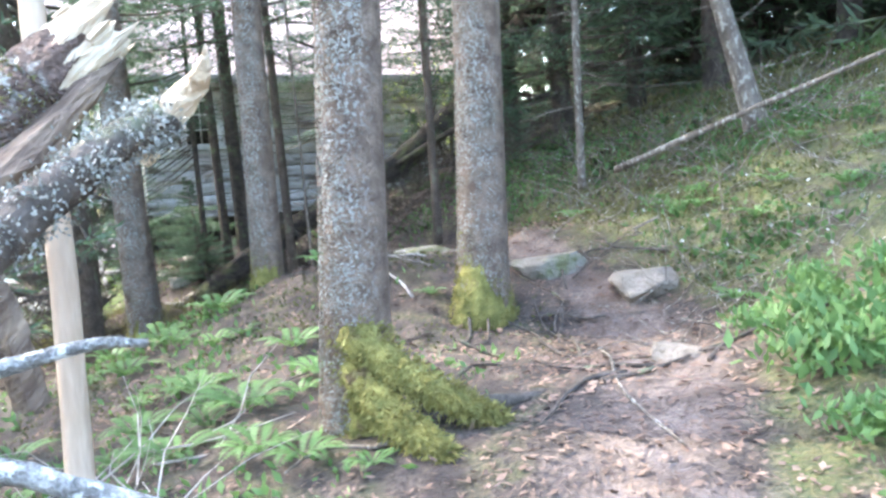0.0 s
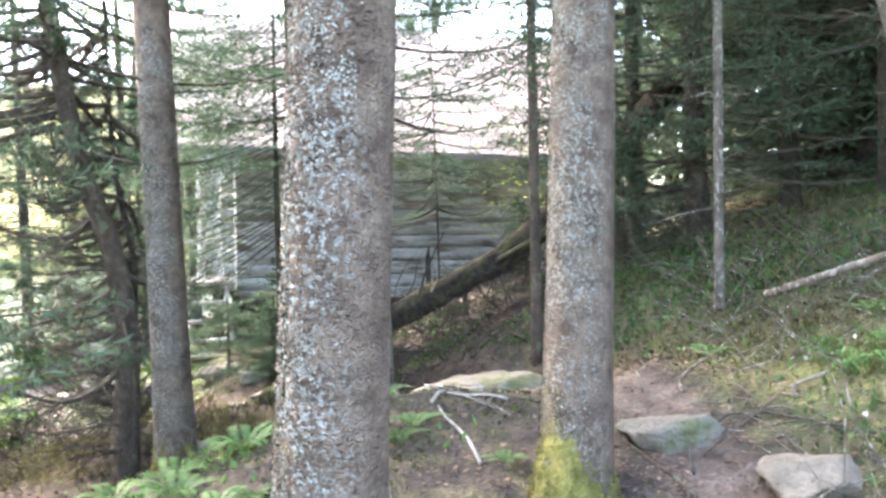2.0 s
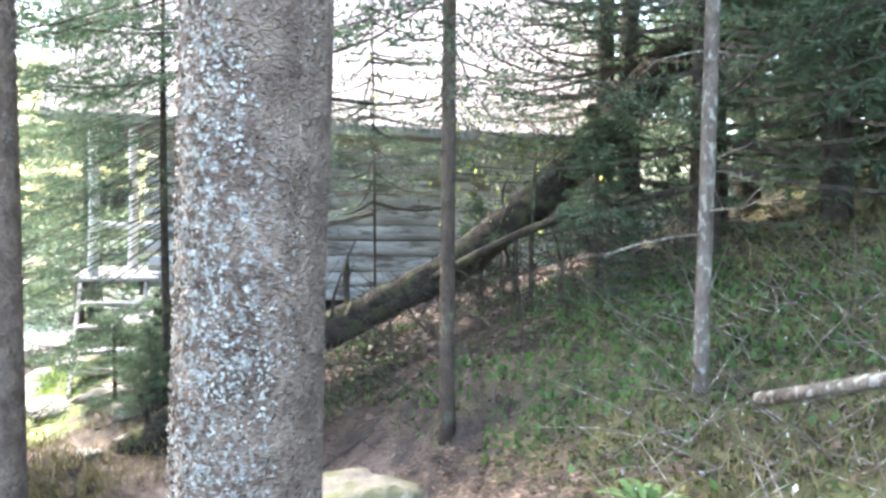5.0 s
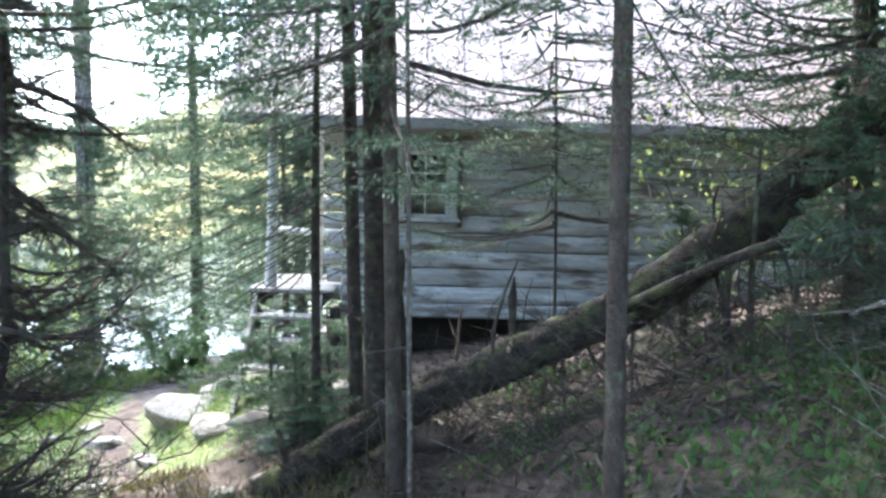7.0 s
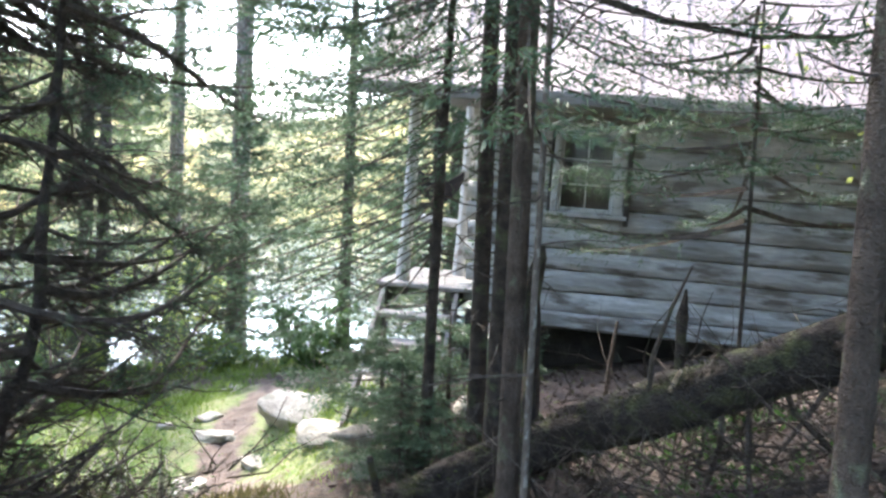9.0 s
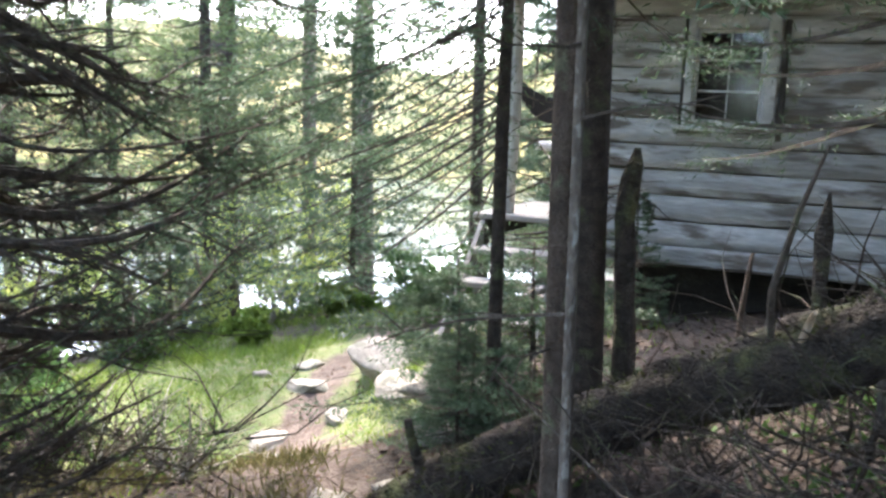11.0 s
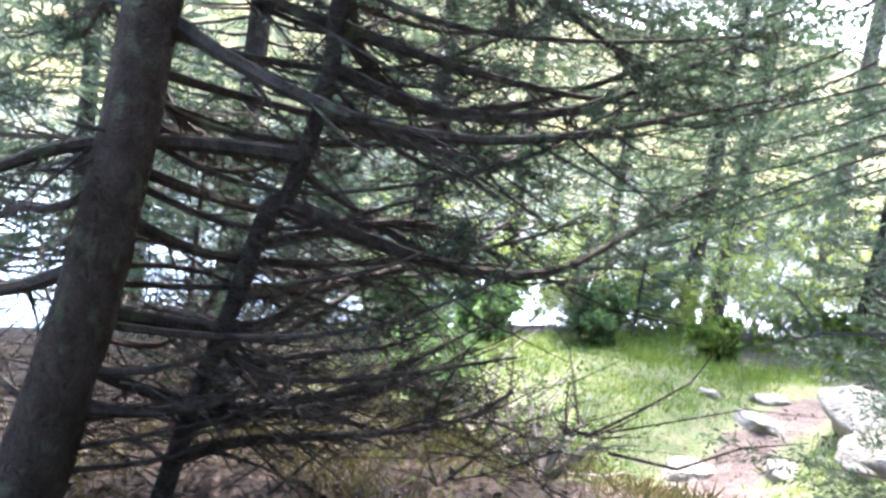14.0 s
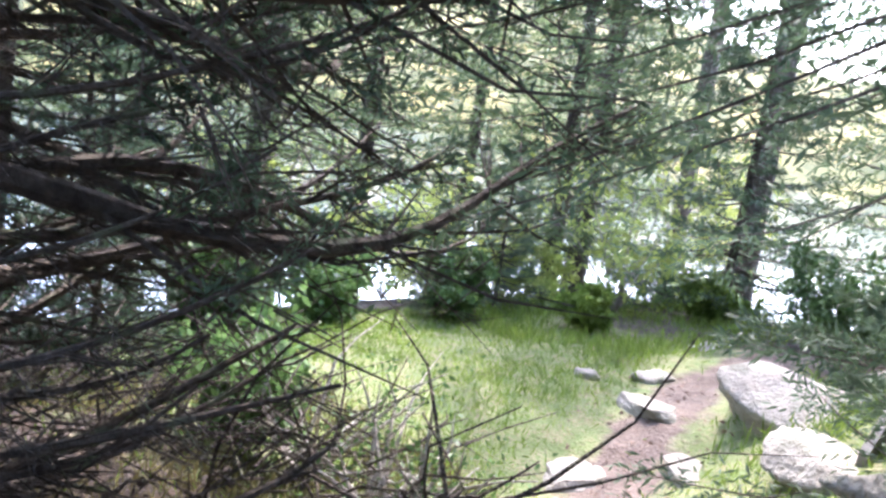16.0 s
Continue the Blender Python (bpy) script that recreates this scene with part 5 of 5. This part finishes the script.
stick([(0.77, 4.3, hz(0.77, 4.3) + 0.02), (0.68, 3.6, hz(0.68, 3.6) + 0.015), (0.6, 3.0, hz(0.6, 3.0) + 0.02), (0.68, 2.5, hz(0.68, 2.5) + 0.015)], 0.01, 1, M_BARK_THIN, "long curved grey-brown stick lying on the trail")
stick([(-0.95, 1.5, 1.15), (-0.82, 1.58, 1.17), (-0.7, 1.66, 1.18), (-0.62, 1.72, 1.16)], 0.02, 2, M_LICHEN, "lichen-tipped bare branch stub across the broken trees")
stick([(-1.9, 1.7, 0.5), (-1.2, 1.75, 0.56), (-0.75, 1.85, 0.48), (-0.35, 2.0, 0.36)], 0.04, 3, M_LICHEN, "low lichen-covered fallen branch beside the trail")
stick([(-1.7, 1.4, 0.62), (-1.1, 1.7, 0.6), (-0.8, 1.9, 0.5)], 0.03, 4, M_LICHEN, "fallen branch crusted with grey lichen")
stick([(1.39, 6.64, 1.22), (2.00, 6.12, 1.49), (2.60, 5.60, 1.75), (3.3, 5.0, 2.06)], 0.028, 5, M_BARK_THIN, "fallen pale pole leaning up the mossy bank")
stick([(-1.5, 1.5, 0.9), (-0.96, 1.56, 0.98), (-0.76, 1.57, 0.93), (-0.62, 1.59, 0.87), (-0.45, 1.64, 0.78)], 0.034, 7, M_LICHEN, "drooping branch crusted with pale lichen")
stick([(-0.9, 3.0, 0.15), (-0.72, 3.2, 0.42), (-0.6, 3.28, 0.5)], 0.012, 6, M_BARE, "thin broken stick among ferns")
for k in range(46):
    r = np.random.default_rng(300 + k)
    if k < 24:
        x, y = r.uniform(-0.9, 1.4), r.uniform(2.6, 6.6)
    else:
        x, y = r.uniform(-1.6, 1.2), r.uniform(7.6, 10.6)
    a, L = r.uniform(0, math.pi), r.uniform(0.15, 0.75)
    pts = []
    for j in (-1, -0.3, 0.4, 1):
        px, py = x + math.cos(a) * L * j / 2 + r.normal() * 0.03, y + math.sin(a) * L * j / 2 + r.normal() * 0.03
        pts.append((px, py, hz(px, py) + r.uniform(0.003, 0.05)))
    stick(pts, r.uniform(0.005, 0.013), k, (M_BARK_THIN, M_BARK_BROWN, M_BRANCH)[k % 3 if k < 24 else 2], "fallen dead stick on the forest floor", 6)
for k in range(16):
    r = np.random.default_rng(380 + k)
    x, y, a, L = r.uniform(-0.5, 0.3), r.uniform(5.4, 6.5), r.uniform(0, math.pi), r.uniform(0.25, 0.55)
    pts = []
    for j in (-1, -0.3, 0.4, 1):
        px, py = x + math.cos(a) * L * j / 2 + r.normal() * 0.02, y + math.sin(a) * L * j / 2 + r.normal() * 0.02
        pts.append((px, py, hz(px, py) + r.uniform(0.008, 0.04)))
    stick(pts, r.uniform(0.006, 0.012), 380 + k, (M_DEAD_PALE, M_BARK_THIN, M_BARK_BROWN)[k % 3], "dead stick in a loose heap beside a boulder", 6)
tall_stub = thing("broken_stump", -2.17, 10.03, 0.16, "tall dark broken dead stem in the spruce cluster", "tree")
part("trunk", tube(curve_points([(0, 0, 0), (0.02, 0, 0.6), (0.0, 0, 1.2), (0.03, 0.02, 1.5)], 12), [0.05 - 0.0006 * i for i in range(11)] + [0.034, 0.012], 10, 0.2, 3), M_LOG, tall_stub)
for k, (x, y, h) in enumerate([(-2.2, 11.0, 0.6), (-0.2, 10.2, 0.8), (0.25, 9.75, 1.1), (0.5, 9.3, 0.5)]):
    stick([(x, y, hz(x, y) - 0.05), (x + 0.02, y, hz(x, y) + h * 0.5), (x + 0.05, y + 0.02, hz(x, y) + h)], 0.022, 40 + k, M_BARK_BROWN if k == 0 else M_BRANCH, "upright broken dead stem under the log")

# ---- undergrowth ----


def fern(x, y, size, turn, seed, mat=M_FERN, fronds=7, label="light green fern with arching fronds", group="ferns"):
    rng = np.random.default_rng(seed)
    ob = thing("fern", x, y, hz(x, y), label, "fern", turn, group)
    for k in range(fronds):
        a = 2 * math.pi * k / fronds + rng.uniform(-0.3, 0.3)
        L = size * rng.uniform(0.75, 1.15)
        out = np.array([math.cos(a), math.sin(a), 0])
        t = np.linspace(0.12, 1, 17)[:, None]
        rib = out * L * t * 0.8 + np.array([0, 0, 1.0]) * L * (0.95 * t - 0.72 * t * t)
        ax = unit(np.gradient(rib, axis=0))
        side = unit(np.cross(ax, [0, 0, 1.0]))
        ll = (L * 0.2 * np.sin(np.pi * (0.12 + 0.86 * t[:, 0])) ** 0.8)
        vv, ff = [], []
        for sg in (1, -1):
            w = unit(side * sg + ax * 0.35 + np.array([0, 0, -0.12]))
            v, f = blades(rib, w, ax, ll, ll * 0.34)
            ff.append(f + sum(len(q) for q in vv))
            vv.append(v)
        mesh_object("frond", np.concatenate(vv), np.concatenate(ff), mat, ob)
    return ob


for i, (x, y, s) in enumerate([(-1.3, 4.2, 0.3), (-0.9, 3.6, 0.32), (-0.55, 2.9, 0.24), (-1.15, 3.3, 0.3), (-1.55, 4.0, 0.28), (-0.75, 3.05, 0.26), (-0.62, 3.85, 0.25), (-0.3, 2.75, 0.16), (-1.75, 5.3, 0.34), (-1.55, 5.7, 0.36), (-1.95, 5.0, 0.3),
                               (1.9, 5.1, 0.22), (2.1, 5.3, 0.22), (1.7, 5.6, 0.2), (2.3, 4.8, 0.24), (1.85, 6.2, 0.2), (2.4, 5.7, 0.22), (-0.1, 5.2, 0.16), (1.0, 6.4, 0.2), (1.5, 4.4, 0.2)]):
    fern(x, y, s, i * 47, 500 + i)
for i in range(20):
    r = random.Random(540 + i)
    x, y = r.uniform(-2.3, -0.55), r.uniform(3.1, 5.9)
    fern(x, y, r.uniform(0.16, 0.3), i * 83, 540 + i, M_LEAF if i % 4 == 0 else M_FERN, 6)


def leaf_clump(x, y, size, seed, mat, n=220):
    """Broad bright leaves in a rosette clump."""
    rng = np.random.default_rng(seed)
    ob = thing("leafy_plant", x, y, hz(x, y), "bright green broad-leaved plant on the trail bank", "plant", group="bank plants")
    a, e = rng.uniform(0, 2 * math.pi, n), rng.uniform(0.3, 1.4, n)
    way = np.stack([np.cos(a) * np.cos(e), np.sin(a) * np.cos(e), np.sin(e)], -1)
    base = np.stack([rng.normal(0, size * 0.35, n), rng.normal(0, size * 0.35, n), rng.uniform(0, size * 0.5, n)], -1)
    ln = size * rng.uniform(0.16, 0.34, n)
    v, f = blades(base, way, unit(np.cross(way, np.stack([np.cos(a), np.sin(a), 0.3 + 0 * a], -1) + rng.normal(size=(n, 3)) * 0.4)), ln, ln * 0.42)
    tagged(mesh_object("leaves", v, f, mat, ob), kind="stuff")


for i, (x, y, s) in enumerate([(1.25, 2.85, 0.28), (1.42, 2.7, 0.26), (1.38, 3.1, 0.24), (1.2, 2.4, 0.2), (1.35, 2.1, 0.22), (1.6, 2.9, 0.26), (1.55, 3.5, 0.22), (1.8, 3.4, 0.2), (1.3, 3.5, 0.18), (1.45, 2.3, 0.25), (1.7, 3.9, 0.2)]):
    leaf_clump(x, y, s, 600 + i, M_FERN)


for i in range(16):
    r = random.Random(650 + i)
    x, y = r.uniform(1.5, 3.2), r.uniform(3.8, 7.2)
    leaf_clump(x, y, r.uniform(0.1, 0.19), 650 + i, M_FERN if i % 3 else M_LEAF, 90)


def scatter(n, x0, x1, y0, y1, seed, keep):
    rng = np.random.default_rng(seed)
    x, y = rng.uniform(x0, x1, n), rng.uniform(y0, y1, n)
    ok = rng.uniform(0, 1, n) < keep(x, y)
    x, y = x[ok], y[ok]
    return np.stack([x, y, ground_height(x, y)], -1)


def patchy(x, y, size=1.3, seed=0.0):
    return np.clip(0.5 + 0.9 * np.sin(x * size * 2.1 + seed + 1.3 * np.sin(y * size)) * np.sin(y * size * 1.7 + seed * 2), 0, 1)


tufts("undergrowth", "low green woodland plants covering the bank", scatter(34000, 0.5, 5.5, 2.0, 9.5, 1, lambda x, y: np.clip((trail_distance(x, y) - 0.4) * 2.5, 0, 1) * (0.06 + 0.8 * patchy(x, y) ** 2.2)), 2, M_LEAF, 0.055, 0.5, 1.0)
tufts("undergrowth", "low green plants among the trunks", scatter(14000, -3.5, 0.4, 1.8, 7.0, 3, lambda x, y: np.clip((trail_distance(x, y) - 0.6) * 1.5, 0, 1) * (patchy(x, y, 1.7, 2) ** 2 * 0.8 + 0.05) * np.where((y < 4.4) | (x < -1.3), 1.0, 0.12)), 4, M_FERN, 0.05, 0.5, 1.0)
tufts("heath_grass", "dry and green grass tufts on the mossy bank", scatter(16000, 0.8, 5.0, 4.5, 10.0, 5, lambda x, y: np.clip((trail_distance(x, y) - 0.35) * 2, 0, 1) * patchy(x, y, 1.1, 4)), 6, M_HEATH, 0.09, 0.09, 0.7)
tufts("grass", "bright sunlit grass of the clearing", scatter(120000, -10, -2.6, 7.4, 13.2, 7, lambda x, y: clearing(x, y) * np.clip((trail_distance(x, y) - 0.25) * 2.2, 0.02, 1) * (0.35 + 0.65 * patchy(x, y, 1.4, 1))), 8, M_GRASS, 0.06, 0.1, 0.75)
tufts("grass", "green grass fringing the clearing", scatter(26000, -11, -4.5, 10.5, 14.5, 9, lambda x, y: patchy(x, y, 1.2, 3) * np.clip((trail_distance(x, y) - 0.3) * 2, 0, 1)), 10, M_GRASS, 0.13, 0.08, 0.5)


tufts("moss", "short olive moss cushions over the bank", scatter(42000, 0.5, 4.2, 4.6, 9.2, 11, lambda x, y: np.clip((trail_distance(x, y) - 0.28) * 3, 0, 1) * (0.2 + 0.8 * patchy(x, y, 2.3, 1))), 12, M_MOSS_GREEN, 0.026, 0.45, 0.8)
tufts("moss", "short olive moss among the trunks", scatter(16000, -2.6, 0.9, 4.4, 7.6, 13, lambda x, y: np.clip((trail_distance(x, y) - 0.35) * 3, 0, 1) * patchy(x, y, 2.0, 3)), 14, M_MOSS_GREEN, 0.026, 0.45, 0.8)


tufts("leaf_fleck", "tiny pale dry leaf flecks over the bank", scatter(420, 0.9, 4.0, 4.2, 8.5, 15, lambda x, y: np.clip((trail_distance(x, y) - 0.35) * 3, 0, 1)), 16, M_TRIM, 0.026, 0.7, 0.9)


def litter(n, x0, x1, y0, y1, seed, size, mat, keep):
    rng = np.random.default_rng(seed)
    p = scatter(n, x0, x1, y0, y1, seed, keep)
    m = len(p)
    p[:, 2] += rng.uniform(0.004, 0.02, m)
    a = rng.uniform(0, 2 * math.pi, m)
    way = unit(np.stack([np.cos(a), np.sin(a), rng.normal(0, 0.25, m)], -1))
    side = unit(np.cross(way, np.array([0, 0, 1.0]) + rng.normal(size=(m, 3)) * 0.35))
    ln = size * rng.uniform(0.5, 1.5, m)
    return blades(p, way, side, ln, ln * rng.uniform(0.12, 0.6, m))


v, f = litter(30000, -2.5, 2.0, 1.5, 8.0, 20, 0.035, M_LITTER, lambda x, y: np.where(trail_distance(x, y) < 0.6, 0.9, np.where(x > 0.55, 0.12, 0.45)))
tagged(mesh_object("leaf_litter", v, f, M_LITTER), "brown dead leaves and bark chips on the trail", "leaf litter", kind="stuff")
v, f = litter(12000, -7, -0.5, 7.2, 11.5, 21, 0.035, M_LITTER, lambda x, y: np.clip(0.55 - trail_distance(x, y), 0, 1) * 1.5)
tagged(mesh_object("leaf_litter", v, f, M_LITTER), "brown wood chips and gravel on the trail", "leaf litter", kind="stuff")


def shrub(x, y, height, seed, mat, label, stems=7, leaves=220, leaf=0.065, spread=0.5, name="shrub"):
    rng = np.random.default_rng(seed)
    ob = thing(name, x, y, hz(x, y), label, name.split("_")[-1])
    tips = []
    for k in range(stems):
        a, L = rng.uniform(0, 2 * math.pi), height * rng.uniform(0.6, 1.1)
        d = np.array([math.cos(a) * spread, math.sin(a) * spread, 1.0])
        pts = [np.zeros(3)]
        for _ in range(5):
            d = unit(d + rng.normal(size=3) * 0.22)
            pts.append(pts[-1] + d * L / 5)
        part("stem", tube(pts, [0.011, 0.009, 0.008, 0.006, 0.004, 0.002], 5, 0.05, k), M_DEAD_PALE, ob)
        for j in range(2, 6):
            for _ in range(leaves // 40 + 3):
                e = pts[j] + rng.normal(size=3) * height * 0.1
                tips.append(e)
    tips = np.array(tips)
    base = np.repeat(tips, max(1, leaves // 12), 0)
    base = base + rng.normal(size=base.shape) * height * 0.03
    n = len(base)
    way = unit(rng.normal(size=(n, 3)) + np.array([0, 0, -0.2]))
    ln = leaf * rng.uniform(0.6, 1.4, n)
    v, f = blades(base, way, unit(np.cross(way, rng.normal(size=(n, 3)))), ln, ln * 0.5)
    tagged(part("leaves", (v, f), mat, ob), kind="stuff")


for i, (x, y, h, mat) in enumerate([(-8.9, 12.9, 0.5, M_GRASS), (-8.4, 11.4, 0.4, M_GRASS), (-9.0, 10.4, 0.7, M_FERN), (-8.3, 9.2, 0.6, M_FERN), (-10.6, 11.4, 1.0, M_LEAF_LIGHT), (-7.6, 13.4, 1.0, M_LEAF), (-6.9, 8.2, 0.7, M_LEAF)]):
    shrub(x, y, h, 700 + i, mat, "fresh yellow-green leafy shrub at the edge of the clearing" if mat is M_LEAF_LIGHT else "low green leafy shrub beside the grass")
shrub(-9.5, 12.25, 1.8, 719, M_LEAF_LIGHT, "bare-stemmed shrub with fresh yellow-green leaves by the lake", 14, 64, 0.085, 0.45)
shrub(-0.1, 10.6, 2.3, 720, M_LEAF_LIGHT, "slender sapling with fresh yellow-green leaves behind the log", 4, 60, 0.045, 0.35)
for i, (x, y, h) in enumerate([(-4.25, 8.75, 0.6), (-4.6, 8.6, 0.75), (-3.9, 8.75, 0.45)]):
    shrub(x, y, h, 760 + i, M_LEAF, "thin twiggy bush with sparse green leaves by the grass", 12, 24, 0.026, 0.85)

# ---- brush under the fallen log ----


def brush(n, x0, x1, y0, y1, seed, top, label, mat, r0=0.006):
    """Tangled dead twigs lying and standing over the ground."""
    rng = np.random.default_rng(seed)
    out = []
    for k in range(n):
        x, y = rng.uniform(x0, x1), rng.uniform(y0, y1)
        a, L = rng.uniform(0, 2 * math.pi), rng.uniform(0.2, 0.8)
        rise = rng.uniform(-0.1, 0.7)
        d = np.array([math.cos(a), math.sin(a), rise])
        p = np.array([x, y, hz(x, y) + rng.uniform(0, top)])
        pts = [p]
        for _ in range(3):
            d = unit(d + rng.normal(size=3) * 0.3)
            pts.append(pts[-1] + d * L / 3)
        r = r0 * rng.uniform(0.4, 1.3)
        out.append(tube(pts, [r, r * 0.8, r * 0.55, r * 0.25], 4, cap=False))
    v, f = join(*out)
    return tagged(mesh_object("brush", v, f, mat), label, "brush", kind="stuff")


# The dark bark tone of these twigs stands in for shade below the log.
brush(900, -1.9, 1.6, 8.5, 10.8, 1, 0.3, "tangle of dark dead twigs under the fallen log", M_BARK_DARK)
brush(20, -1.7, 1.6, 8.3, 10.6, 2, 0.15, "scattered grey dead twigs under the fallen log", M_BARK_THIN)
brush(560, 1.0, 3.4, 3.6, 8.2, 3, 0.06, "thin dry twigs on the mossy bank", M_BARK_THIN, 0.0045)
# Twigs again in dark bark, with the spruce's shade put into the colour.
brush(620, -5.2, -3.0, 6.6, 8.8, 4, 0.4, "dark dry twigs under the arching branches", M_BARK_DARK, 0.005)
brush(160, -2.6, -0.9, 1.6, 3.4, 5, 0.1, "broken twigs round the snapped trunk", M_DEAD_PALE, 0.005)
tufts("undergrowth", "sparse green plants under the fallen log", scatter(14000, -2.2, 1.6, 7.6, 11.0, 33, lambda x, y: np.clip(patchy(x, y, 2.2, 5) ** 2 + 0.6 * (x > 0.2), 0, 0.9) * (trail_distance(x, y) > 0.45)), 34, M_LEAF, 0.05, 0.5, 1.0)
tufts("heath_grass", "dry grass and seedlings below the arching branches", scatter(24000, -6.0, -1.3, 7.0, 9.4, 35, lambda x, y: patchy(x, y, 2.0, 2)), 36, M_HEATH, 0.1, 0.08, 0.7)
# Litter toned dark where the log and arching branches shade the floor.
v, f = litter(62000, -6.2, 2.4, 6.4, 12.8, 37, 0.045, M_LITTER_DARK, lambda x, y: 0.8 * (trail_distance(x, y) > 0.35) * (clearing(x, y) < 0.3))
tagged(mesh_object("leaf_litter", v, f, M_LITTER_DARK), "thick brown leaf litter darkened for shade under log and branches", "leaf litter", kind="stuff")

for i, (x, y, h, mat) in enumerate([(-12.6, 8.4, 2.4, M_LEAF_LIGHT), (-12.2, 10.4, 1.9, M_LEAF_LIGHT), (-11.6, 14.6, 2.4, M_LEAF_LIGHT)]):
    shrub(x, y, h, 800 + i, mat, "young leafy tree in pale spring green by the lake", 7, 120, 0.1, 0.4, "leafy_tree")
for i, (x, y, h, mat) in enumerate([(-9.6, 9.2, 0.8, M_FERN), (-8.4, 6.9, 1.0, M_FERN), (-10.6, 10.6, 0.9, M_LEAF_LIGHT), (-4.9, 8.4, 0.5, M_FERN), (-7.3, 8.3, 0.6, M_FERN), (-10.4, 13.2, 0.9, M_FERN)]):
    shrub(x, y, h, 820 + i, mat, "green bush between the clearing and the lake", 9, 100, 0.06, 0.7)
